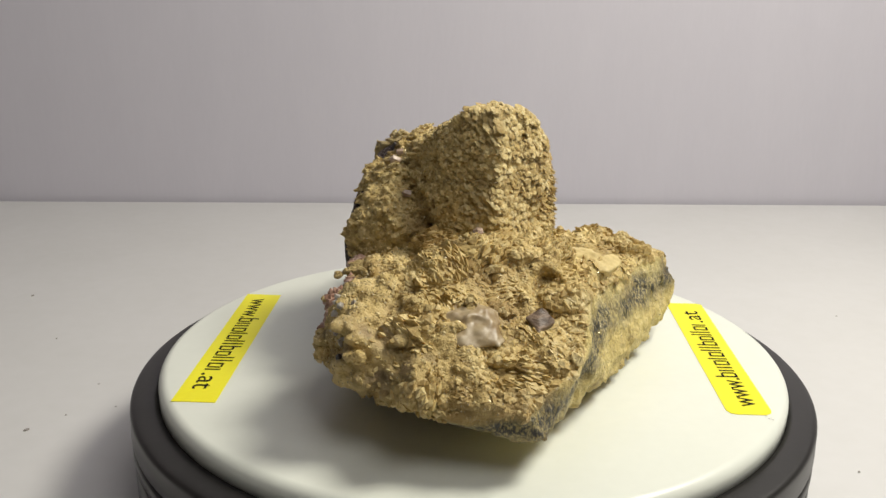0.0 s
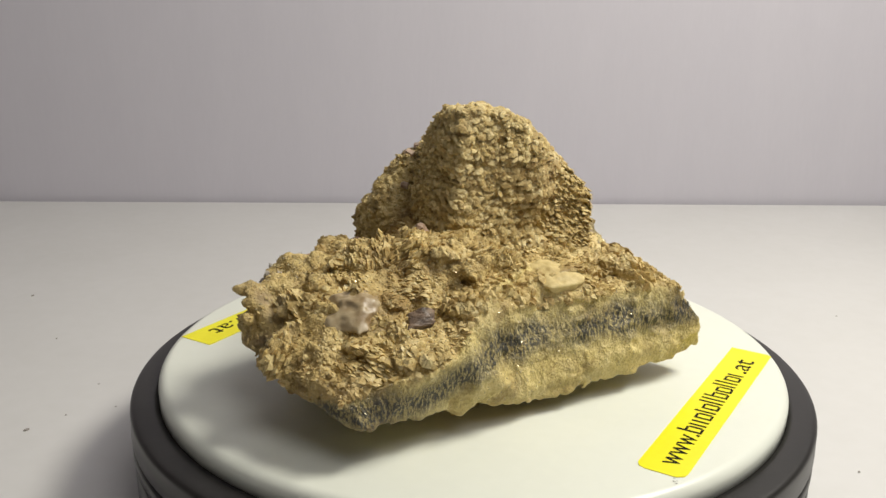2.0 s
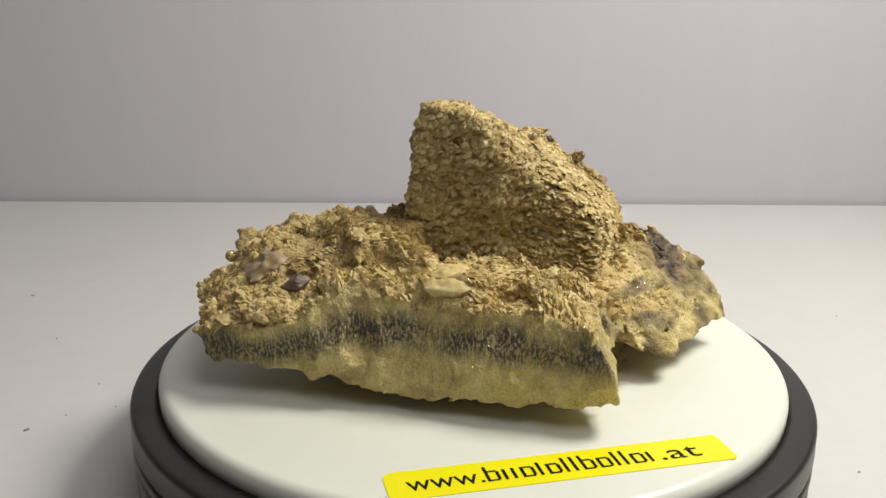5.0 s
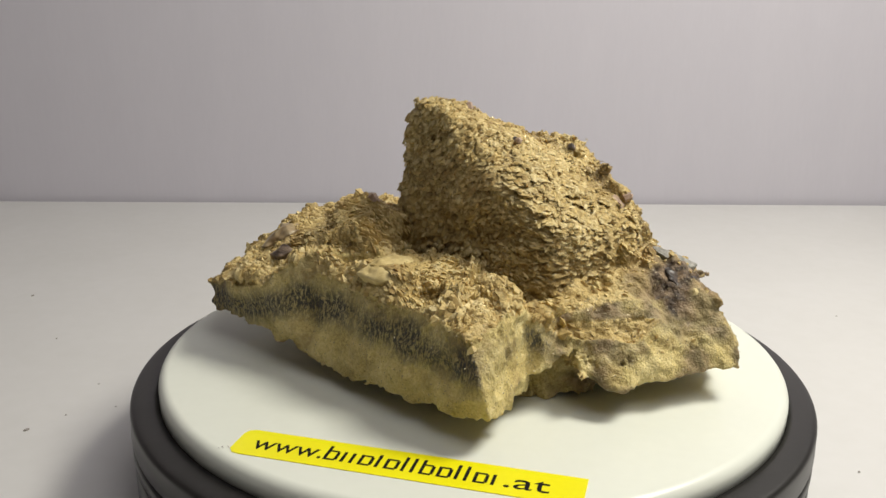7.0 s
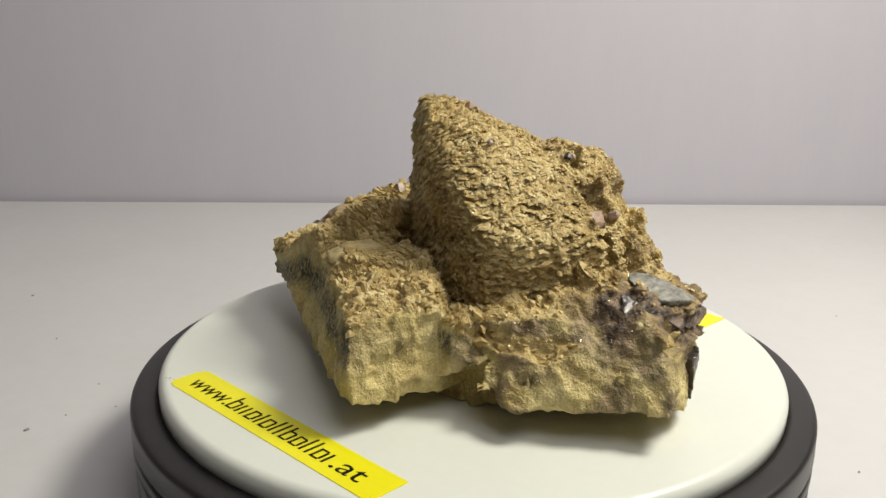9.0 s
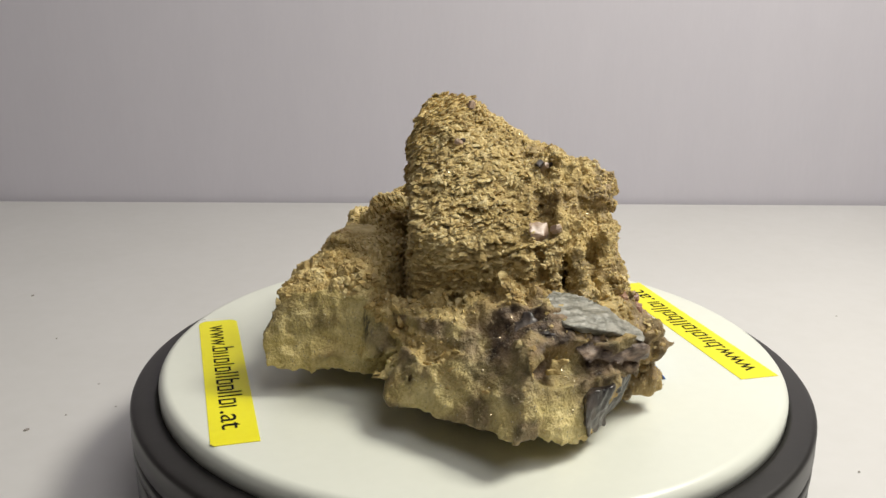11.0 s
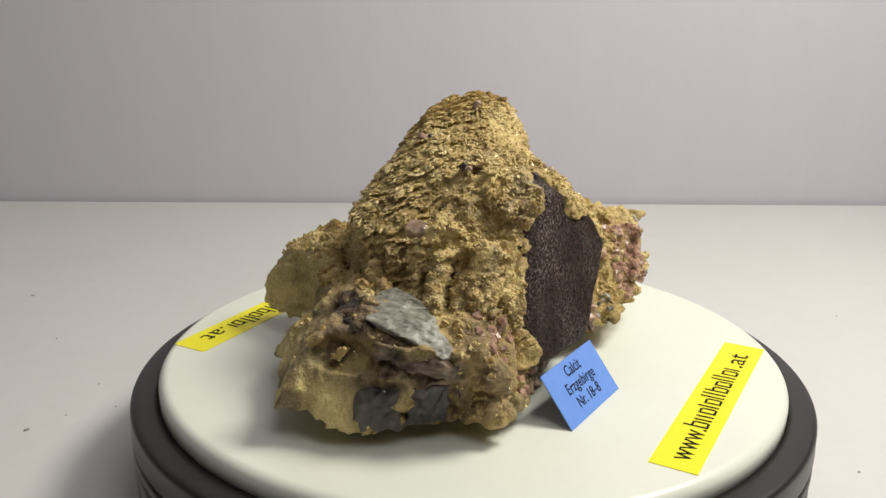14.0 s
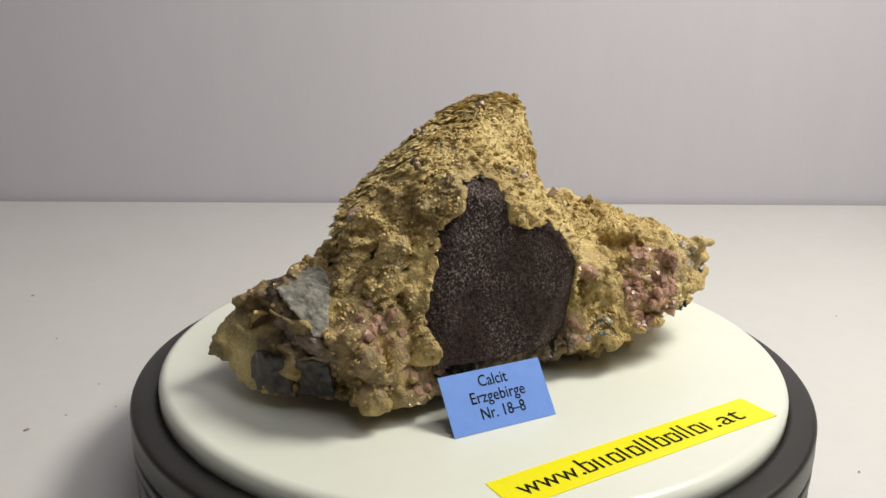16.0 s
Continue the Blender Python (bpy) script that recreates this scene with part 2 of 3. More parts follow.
def build_plate():
    plate = tagged(new("turntable_plate"), "round glossy white turntable plate with two yellow stickers", "turntable plate")
    disc = [(0.0, -0.009), (0.0, 0.0)] + arc(0.0898, -0.0030, 0.0030, 90, 0, 8) + [(0.0926, -0.009)]
    bm = lathe(disc)
    bmesh.ops.remove_doubles(bm, verts=bm.verts, dist=1e-6)
    part("disc", from_bm("disc", bm, PLATE_WHITE, True), plate)
    n = 0.0426
    worn = [(-n, -0.0040), (-n + 0.0012, -0.0056), (-n + 0.0028, -0.0060), (n - 0.001, -0.0060), (n, -0.0050), (n, 0.0060), (-n + 0.0022, 0.0060), (-n + 0.0006, 0.0052), (-n, 0.0036)]
    crisp = [(-n - 0.0004, -0.0060), (n, -0.0060), (n, 0.0060), (-n, 0.0060)]
    for outline, m, state in ((worn, pose(0.0742, 0.0015, 0.00005, 0, 0, 90), "yellow printed tape sticker with worn corners"),
                              (crisp, pose(-0.0738, -0.0006, 0.00005, 0, 0, -90), "yellow printed tape sticker with crisp corners")):
        tape = part("tape_sticker", from_bm("tape_sticker", sheet(outline, 0.00012), LABEL_YELLOW), plate, state, m)
        first, w = lettering("www.", 0.0086, INK, 0.0180)
        last, w2 = lettering(".at", 0.0086, INK, 0.0104)
        part("lettering", first, tape, "black printed letters", pose(-0.0379, -0.0028, 0.00016))
        word = [(1.42, 1), (1.0, 0), (1.0, 0), (1.0, 1), (1.25, 0), (1.0, 1), (1.42, 0), (1.42, 0), (1.42, 1), (1.0, 1), (1.42, 0), (1.42, 0), (1.0, 1), (1.0, 0)]
        unit = 0.0428 / sum(1.0 if broad else 0.52 for _, broad in word)
        x = -0.0193
        for tall, broad in word:
            part("printed_stroke", stroke_mesh(tall, broad, unit * 0.80, 0.00080, 0.0045), tape, "", pose(x, -0.0028, 0.00016))
            x += unit * (1.0 if broad else 0.52)
        crumbs = bmesh.new()
        for k in range(14):
            cx, cy = (-0.0442, -0.0046) if k % 3 else (0.0416, -0.0050)
            spot = pose(cx + random.uniform(-0.0012, 0.0012), cy + random.uniform(-0.0009, 0.0009), 0.0001, 0, 0, random.uniform(0, 180))
            bmesh.ops.create_icosphere(crumbs, subdivisions=1, radius=random.uniform(0.00007, 0.0002), matrix=spot @ Matrix.Diagonal((1.3, 0.8, 0.3, 1)))
        if outline is worn:
            tagged(part("smudge", from_bm("smudge", crumbs, DUST), tape, "grey-brown smudge of dirt"), kind="stuff")
        else:
            crumbs.free()
        part("lettering", last, tape, "black printed letters", pose(0.0243, -0.0028, 0.00016))
    return plate


build_turntable()
PLATE = build_plate()


# ---- the mineral specimen ----
# Bodies are cut by facets: (azimuth, elevation in degrees, distance of the facet from the plate's centre in mm).
PEAK = ((175.3, 83.3, 74.7), (-119.7, 15.9, 32.7), (39.3, 80.4, 74.8), (-35.5, 3.4, 19.9), (-104.6, 8.7, 26.2), (161.7, 60.0, 63.9), (-148.2, 14.5, 30.1), (58.0, 67.8, 69.4), (96.3, 63.9, 65.5), (7.2, 25.4, 45.6), (40.1, 45.1, 59.1), (18.5, 34.5, 53.0), (-9.4, 2.8, 23.1), (69.3, 47.2, 59.8), (18.2, 23.5, 47.7), (59.9, 12.7, 48.3), (40.7, 3.2, 40.2), (161.5, 9.9, 29.8), (80.6, 2.7, 48.3), (-170.2, -13.8, 2.5), (171.9, -11.3, 6.5))
SHOULDER = ((-154.4, 39.5, 55.0), (-128.7, 43.7, 51.3), (-107.3, -2.0, 20.1), (-53.5, 41.0, 27.8), (-66.0, -14.2, -4.9), (-161.9, 25.5, 51.4), (-136.2, -5.3, 29.7), (171.5, 9.4, 42.8), (-178.8, -5.0, 37.6), (-153.3, -12.3, 28.8), (-175.6, -66.8, 2.9), (-34.3, -74.5, -19.3), (-167.2, 57.6, 62.0), (-154.5, 79.2, 62.9), (152.5, 12.1, 50.1), (121.5, 26.9, 60.6), (112.0, 42.3, 65.0), (-30.7, 42.0, 24.2), (108.9, 5.1, 49.0), (-0.4, 14.1, 5.3), (-11.5, 21.4, 7.2), (88.1, -4.0, 38.9), (-0.0, -64.4, -18.0))
FRONT = ((-90.5, -22.5, 67.4), (-37.3, 12.5, 61.1), (-115.7, -51.3, 32.2), (-23.6, -6.0, 45.6), (-84.1, -82.6, 0.3), (-98.8, 28.9, 76.9), (-83.5, 53.6, 62.4), (-60.3, 60.2, 52.9), (-41.1, 40.6, 59.5), (-122.0, -8.3, 67.9), (-167.1, 32.0, 53.6), (-156.0, 12.4, 57.6), (-94.3, 69.6, 53.0), (-162.6, 59.6, 51.7), (-138.0, 74.4, 48.5), (-178.2, 9.3, 42.3), (-5.8, 16.6, 39.1), (-19.2, 58.8, 49.0), (113.6, -82.6, -9.0), (12.7, 7.6, 28.2), (-146.5, -63.7, 10.8), (167.3, 17.9, 32.2), (161.5, 69.8, 37.0), (108.4, 73.2, 32.8), (86.3, 59.9, 23.1), (84.8, 15.6, -4.6), (89.8, 4.9, -9.0))
EAST = ((-156.6, 84.8, 33.4), (-92.6, 76.2, 40.2), (-154.8, 62.6, 23.6), (24.7, 73.8, 42.5), (-29.1, 33.6, 53.2), (34.6, 31.5, 62.5), (54.5, 32.1, 52.9), (-29.7, 11.5, 49.6), (57.1, 66.1, 43.9), (37.8, -86.0, -3.3), (77.0, 15.3, 35.9), (88.0, -6.4, 23.7), (-27.7, -7.0, 47.2), (177.8, -77.3, -12.0), (-139.1, -36.9, -6.7), (92.6, 48.1, 33.3), (134.2, 29.4, 5.5), (123.4, 44.2, 18.0), (161.8, 13.8, -9.9), (-168.8, 24.3, -3.1))
NORTH = ((-58.1, -41.7, -15.3), (30.7, 40.0, 49.3), (-94.1, 64.9, 10.8), (-101.9, 33.1, -13.0), (17.8, 67.2, 39.2), (35.5, 8.9, 57.9), (34.7, 24.3, 55.4), (38.5, -73.6, 7.9), (-6.5, -83.4, -4.8), (106.5, -1.3, 70.6), (86.4, 52.9, 62.6), (27.8, 58.4, 44.2), (132.7, -29.5, 46.5), (132.2, -20.3, 50.9), (111.0, 5.5, 69.0), (-116.3, -87.2, -6.0), (173.0, 14.8, 42.1), (-168.8, 13.1, 27.6), (125.8, 67.2, 48.6), (104.3, 16.7, 72.8), (131.3, 77.6, 41.3))
CORE = ((172.9, -84.5, -1.4), (-90.0, 42.3, 31.6), (168.4, -88.0, 0.1), (-179.2, -2.9, 27.0), (-14.0, 0.0, 29.1), (89.6, -84.6, 2.8), (7.8, 17.7, 31.5), (84.0, 1.6, 43.5), (164.6, -9.4, 30.7), (90.0, 13.4, 44.0), (174.9, 6.9, 30.9), (90.0, 87.1, 24.0))

SADDLE = ((3.4, 9.0, 42.7), (0.0, -88.5, -10.5), (24.7, 33.2, 50.3), (32.8, 21.8, 55.3), (-81.3, -3.0, -17.3), (12.0, 71.4, 37.0), (33.4, 54.6, 45.8), (-98.3, 18.1, -18.1), (-156.0, 12.7, -23.4), (-172.8, -4.2, -23.1), (180.0, -24.8, -22.8), (152.3, -37.5, -2.3), (46.0, 38.3, 56.4))

LATTICE = np.random.RandomState(7).rand(48, 48, 48).astype(np.float32)


def vnoise(p, size, shift=0.0):
    """Smooth noise from -1 to 1 with features of the given size, at points p (mm)."""
    q = np.asarray(p, np.float32) / size + 100.0 + shift
    i = np.floor(q).astype(np.int64)
    f = q - i
    f = f * f * (3 - 2 * f)
    i %= 48
    j = (i + 1) % 48
    x0, y0, z0, x1, y1, z1 = i[:, 0], i[:, 1], i[:, 2], j[:, 0], j[:, 1], j[:, 2]
    fx, fy, fz = f[:, 0], f[:, 1], f[:, 2]
    a = LATTICE[x0, y0, z0] * (1 - fx) + LATTICE[x1, y0, z0] * fx
    b = LATTICE[x0, y1, z0] * (1 - fx) + LATTICE[x1, y1, z0] * fx
    c = LATTICE[x0, y0, z1] * (1 - fx) + LATTICE[x1, y0, z1] * fx
    d = LATTICE[x0, y1, z1] * (1 - fx) + LATTICE[x1, y1, z1] * fx
    return ((a * (1 - fy) + b * fy) * (1 - fz) + (c * (1 - fy) + d * fy) * fz) * 2 - 1


class Field:
    """Distances on a grid over a box (mm), for carving a solid."""

    def __init__(self, low, high, step):
        self.low, self.step = np.array(low, np.float32), step
        self.n = [int((b - a) / step) + 2 for a, b in zip(low, high)]
        self.ax = [a + step * np.arange(n, dtype=np.float32) for a, n in zip(low, self.n)]
        self.x, self.y, self.z = self.ax[0][:, None, None], self.ax[1][None, :, None], self.ax[2][None, None, :]

    def cut(self, facets):
        d = np.full(self.n, -1e3, np.float32)
        for az, el, c in facets:
            a, e = radians(az), radians(el)
            np.maximum(d, self.x * (math.cos(e) * math.cos(a)) + self.y * (math.cos(e) * math.sin(a)) + self.z * math.sin(e) - c, out=d)
        return d

    def capsule(self, a, b, r):
        a, b = np.array(a, np.float32), np.array(b, np.float32)
        u = b - a
        h = np.clip(((self.x - a[0]) * u[0] + (self.y - a[1]) * u[1] + (self.z - a[2]) * u[2]) / (u @ u), 0, 1)
        return np.sqrt((self.x - a[0] - h * u[0]) ** 2 + (self.y - a[1] - h * u[1]) ** 2 + (self.z - a[2] - h * u[2]) ** 2) - r

    def press(self, d, spots):
        """Hollows (depth > 0) and swellings (depth < 0) of the surface: x, y, z, reach, depth in mm."""
        for x, y, z, r, depth in spots:
            d = d + depth * np.exp(-((self.x - x) ** 2 + (self.y - y) ** 2 + (self.z - z) ** 2) / (r * r)).astype(np.float32)
        return d

    def slopes(self, d):
        self.grad = np.gradient(d, self.step)

    def facing(self, p):
        """The carved bodies' own normals at points p."""
        i = np.clip(np.rint((p - self.low) / self.step).astype(int), 0, np.array(self.n) - 1)
        g = np.stack([a[i[:, 0], i[:, 1], i[:, 2]] for a in self.grad], 1)
        return g / (np.linalg.norm(g, axis=1, keepdims=True) + 1e-6)

    def roughen(self, d, reach, fn):
        """Adds fn(points) to the distances near the surface."""
        i = np.argwhere(np.abs(d) < reach)
        p = self.low + i * np.float32(self.step)
        d[i[:, 0], i[:, 1], i[:, 2]] += fn(p)
        return d

    def surface(self, d):
        """The zero surface as vertices and quads (surface nets)."""
        s = d < 0
        e = [(0, 1), (2, 3), (4, 5), (6, 7), (0, 2), (1, 3), (4, 6), (5, 7), (0, 4), (1, 5), (2, 6), (3, 7)]
        corner = [(i >> 2 & 1, i >> 1 & 1, i & 1) for i in range(8)]
        count = sum(s[a:self.n[0] - 1 + a, b:self.n[1] - 1 + b, c:self.n[2] - 1 + c].astype(np.int8) for a, b, c in corner)
        cell = np.argwhere((count > 0) & (count < 8))
        index = np.full([k - 1 for k in self.n], -1, np.int32)
        index[cell[:, 0], cell[:, 1], cell[:, 2]] = np.arange(len(cell))
        val = np.stack([d[cell[:, 0] + a, cell[:, 1] + b, cell[:, 2] + c] for a, b, c in corner], 1)
        off = np.array(corner, np.float32)
        total, hits = np.zeros((len(cell), 3), np.float32), np.zeros(len(cell), np.float32)
        for a, b in e:
            m = (val[:, a] < 0) != (val[:, b] < 0)
            t = np.where(m, val[:, a] / np.where(m, val[:, a] - val[:, b], 1), 0)
            total += np.where(m[:, None], off[a] + t[:, None] * (off[b] - off[a]), 0)
            hits += m
        verts = self.low + (cell + total / hits[:, None]) * self.step
        quads = []
        for axis in range(3):
            lo, hi = [slice(1, -1)] * 3, [slice(1, -1)] * 3
            lo[axis], hi[axis] = slice(0, -1), slice(1, None)
            a, b = s[tuple(lo)], s[tuple(hi)]
            for flip, m in ((False, a & ~b), (True, b & ~a)):
                i = np.argwhere(m)
                base = i + 1
                base[:, axis] = i[:, axis]
                u, w = [k for k in range(3) if k != axis]
                ring = []
                for du, dw in ((0, 0), (-1, 0), (-1, -1), (0, -1)):
                    c = base.copy()
                    c[:, u] += du
                    c[:, w] += dw
                    ring.append(index[c[:, 0], c[:, 1], c[:, 2]])
                q = np.stack(ring, 1)
                quads.append(q[:, ::-1] if flip ^ (axis == 1) else q)
        return verts, np.concatenate(quads)


def largest(verts, quads):
    """Drops crumbs that hang free of the main body."""
    label = np.arange(len(verts))
    while True:
        low = label[quads].min(1)
        after = label.copy()
        for k in range(4):
            np.minimum.at(after, quads[:, k], low)
        after = after[after]
        if (after == label).all():
            break
        label = after
    keep = label == np.bincount(label).argmax()
    index = np.cumsum(keep) - 1
    return verts[keep], index[quads[keep[quads[:, 0]]]]


def normals(verts, quads):
    n = np.cross(verts[quads[:, 2]] - verts[quads[:, 0]], verts[quads[:, 3]] - verts[quads[:, 1]])
    out = np.zeros_like(verts)
    for k in range(4):
        for c in range(3):
            out[:, c] += np.bincount(quads[:, k], n[:, c], len(verts))
    return out / (np.linalg.norm(out, axis=1, keepdims=True) + 1e-9)


def near(p, spot, r):
    return np.clip(1.4 - np.linalg.norm(p - np.array(spot, np.float32), axis=1) / r, 0, 1)


# Outline of the dark mineral window on the steep flank, as (y, z) in mm.
WINDOW = ((21, 61), (11, 59), (11.5, 49), (6, 47), (-1, 48.5), (-7, 39), (-12, 20), (-10, 8), (18, 9), (33, 11), (36, 27), (30.5, 46), (28.5, 50), (24.5, 55.5))


def in_window(y, z):
    """Distance (mm) from the window's edge, negative inside."""
    best, inside = np.full(y.shape, 1e6, np.float32), np.zeros(y.shape, bool)
    for (a, b), (c, d) in zip(WINDOW, WINDOW[1:] + WINDOW[:1]):
        t = np.clip(((y - a) * (c - a) + (z - b) * (d - b)) / ((c - a) ** 2 + (d - b) ** 2), 0, 1)
        best = np.minimum(best, np.hypot(y - a - t * (c - a), z - b - t * (d - b)))
        if b != d:
            inside ^= ((b > z) != (d > z)) & (y < (c - a) * (z - b) / (d - b) + a)
    return np.where(inside, -best, best)


def plates(rng, at, out, lean, size, thick, aspect, stretch=1.0):
    """Small lens-shaped platelets, one at each point: out is the rock's normal, lean the platelet's own normal."""
    n = len(at)
    lean = lean / np.linalg.norm(lean, axis=1, keepdims=True)
    u = np.cross(lean, out) + rng.normal(0, 0.25, (n, 3))
    u -= lean * (u * lean).sum(1, keepdims=True)
    u /= np.linalg.norm(u, axis=1, keepdims=True) + 1e-9
    w = np.cross(lean, u)
    ring = [(math.cos(a), math.sin(a)) for a in np.arange(6) * math.pi / 3]
    v = np.empty((n, 8, 3), np.float32)
    for k, (c, s) in enumerate(ring):
        j = rng.uniform(0.75, 1.2, (n, 1))
        v[:, k] = at + u * (c * size * stretch)[:, None] * j + w * (s * size * aspect)[:, None] * j + lean * (thick * rng.uniform(-0.4, 0.4, n))[:, None]
    v[:, 6] = at + lean * thick[:, None]
    v[:, 7] = at - lean * thick[:, None]
    f = np.array([(k, (k + 1) % 6, 6) for k in range(6)] + [((k + 1) % 6, k, 7) for k in range(6)])
    return v.reshape(-1, 3), (f[None] + (np.arange(n) * 8)[:, None, None]).reshape(-1, 3)


def scatter(rng, verts, quads, weight, count):
    """Random spots on a surface, as thick as the weights of its vertices ask."""
    a = np.linalg.norm(np.cross(verts[quads[:, 2]] - verts[quads[:, 0]], verts[quads[:, 3]] - verts[quads[:, 1]]), axis=1)
    p = a * weight[quads].mean(1)
    pick = rng.choice(len(quads), count, p=p / p.sum())
    w = rng.dirichlet((1, 1, 1, 1), count)
    return (verts[quads[pick]] * w[:, :, None]).sum(1), pick


def chunk(points, mat, name, wear=0.5, fine=0.3, smooth=True):
    """A cleaved piece: the convex body of a few corners (mm), worn and chipped."""
    bm = bmesh.new()
    for p in points:
        bm.verts.new(p)
    bmesh.ops.convex_hull(bm, input=bm.verts)
    bm.normal_update()
    low, high = np.min(points, axis=0) - 2.5, np.max(points, axis=0) + 2.5
    fld = Field(low, high, 0.45)
    d = np.full(fld.n, -1e3, np.float32)
    middle = Vector(np.mean(points, axis=0))
    for f in bm.faces:
        n, c = f.normal, f.verts[0].co
        n = n if n.dot(middle - c) < 0 else -n
        np.maximum(d, fld.x * n.x + fld.y * n.y + fld.z * n.z - n.dot(c), out=d)
    bm.free()
    fld.roughen(d, 3, lambda p: wear * (vnoise(p, 4, 7) + 0.6 * np.abs(vnoise(p, 2.5, 19))) + fine * vnoise(p, 1.3, 37))
    v, q = fld.surface(d)
    return raw(name, v / 1000, q, mat, smooth)


def prisms(rng, at, out, long, wide, name, mat):
    """A druse: small six-sided crystals with pointed heads."""
    bm = bmesh.new()
    for p, o, l, w in zip(at, out, long, wide):
        d = Vector(o + rng.normal(0, 0.45, 3)).normalized()
        m = Matrix.Translation(Vector(p) / 1000) @ d.to_track_quat("Z", "Y").to_matrix().to_4x4() @ pose(0, 0, 0, 0, 0, rng.uniform(0, 60))
        rows = [[bm.verts.new(m @ Vector((w * s * math.cos(k * math.pi / 3), w * s * math.sin(k * math.pi / 3), h)) ) for k in range(6)] for s, h in ((1, -l * 0.5), (1, l * 0.6))]
        tip = bm.verts.new(m @ Vector((0, 0, l)))
        for k in range(6):
            j = (k + 1) % 6
            bm.faces.new((rows[0][k], rows[0][j], rows[1][j], rows[1][k]))
            bm.faces.new((rows[1][k], rows[1][j], tip))
        bm.faces.new(rows[0][::-1])
    return from_bm(name, bm, mat)


def finish(name, verts, quads, zones, mat, rock, label):
    me = raw(name, verts / 1000, quads, mat)
    for key, value in zones.items():
        me.attributes.new(key, "FLOAT", "POINT").data.foreach_set("value", np.asarray(value, np.float32))
    return part(name, me, rock, label)


def on_flank(p):
    """0 on the steep face of the crystal, 1 on its long sloping flank."""
    return np.clip((p[:, 1] - p[:, 0] * 0.55 + 6) / 9, 0, 1)


def scale_axis(flank):
    """Which way the parallel scales face."""
    return flank * np.array((0.25, 0.30, 0.9)) + (1 - flank) * np.array((0.52, -0.55, 0.65))


def build_specimen():
    rng = np.random.RandomState(3)
    rock = tagged(new("mineral_specimen"), "ochre crusted calcite mineral specimen lying on the white plate", "mineral")

    # base
    fld = Field((-52, -92, -1.5), (76, 90, 52), 0.6)
    d = np.minimum.reduce([fld.cut(f) for f in (FRONT, EAST, NORTH, CORE, SADDLE)])
    fld.slopes(d)

    def freshly_broken(p):
        """1 on the fractured flanks, 0 on the crusted parts."""
        n = fld.facing(p)
        az = np.degrees(np.arctan2(n[:, 1], n[:, 0]))
        limit = np.where(az < 8, 0.62, 0.80) + 0.10 * vnoise(p, 6, 5)
        f = np.clip((limit - n[:, 2]) * 6, 0, 1) * np.clip((az + 52) / 6, 0, 1) * np.clip((128 - az) / 6, 0, 1)
        f *= np.clip((p[:, 0] * 0.5 + p[:, 1] + 77) / 5 + 0.5, 0, 1)
        foot = np.clip((15 + 0.25 * p[:, 0] + 3 * vnoise(p, 7, 15) - p[:, 2]) / 3, 0, 1) * np.clip((-50 - p[:, 1]) / 5, 0, 1)
        return np.maximum(f, foot)

    def base_relief(p):
        f = freshly_broken(p)
        flat = 1 - 0.9 * near(p, (33, -16, 35), 8)
        up = p * np.array((1, 1, 0.4), np.float32)
        knobs = 1.5 * vnoise(p, 10) + -3.0 * (np.abs(vnoise(p, 6.5, 11)) - 0.3) - 1.9 * (np.abs(vnoise(p, 3.2, 43)) - 0.3) + 0.6 * vnoise(p, 1.7, 23)
        chips = 1.0 * vnoise(p, 12) + 1.6 * (np.abs(vnoise(p, 8, 13)) - 0.28) + 0.9 * (np.abs(vnoise(p, 3.6, 27)) - 0.28) + 0.2 * vnoise(up, 1.9, 33) + 0.45 * vnoise(p, 1.25, 35)
        rugged = np.clip((p[:, 1] - 24) / 8, 0, 1) * np.clip((p[:, 0] - 2) / 6, 0, 1)
        chips = chips * (1 + 0.1 * rugged) + rugged * 0.8 * (np.abs(vnoise(p * np.array((1, 1, 0.35), np.float32), 5, 97)) - 0.25)
        return (knobs * (1 - f) + chips * f) * flat

    rosettes = ((-20.7, -47.5, 35, 5), (9.8, -33, 39.5, 6), (-8.7, -41, 38, 5.5), (-17, -66, 28, 5), (20, -27, 38, 5), (48, 5, 29, 4), (-12, -74, 21, 4.5), (12, -68, 21, 4.5),
                       (-28, -61, 31, 4.5), (-27, -49, 34, 4.5), (3, -36, 40, 5.5), (41, 4, 31.5, 4.5), (31, -2, 34, 4), (-22, -36, 35, 5), (-24, -46, 34.5, 4), (-7, 66, 21.5, 2.8),
                       (5, 46, 33, 4), (-32, 52, 19, 4), (-31, 50, 8, 4.5), (-22, 50, 28, 4.5), (-30, -20, 30, 6), (8, -23, 37, 7), (25, 6, 28, 4), (-9, -20, 37, 7))
    for x, y, z, r in rosettes:
        knob = np.sqrt((fld.x - x) ** 2 + (fld.y - y) ** 2 + ((fld.z - z) * 1.25) ** 2) - r
        h = np.clip(0.5 + (knob - d) / 2.0, 0, 1)
        d = knob * (1 - h) + d * h - 1.0 * h * (1 - h)
    for a, b, r in (((4, 69.5, 24), (-12, 68, 23), 4.3), ((-12, 68.5, 22), (-29, 62.5, 20), 3.0), ((-2, 60, 33), (10, 58, 33), 2.2),
                    ((28, 52, 30), (33, 48, 10), 0.9), ((30, 8, 37), (33, 14, 31), 2.5), ((34, -6, 38), (41, -4, 33), 1.3)):
        d = np.maximum(d, -fld.capsule(a, b, r))
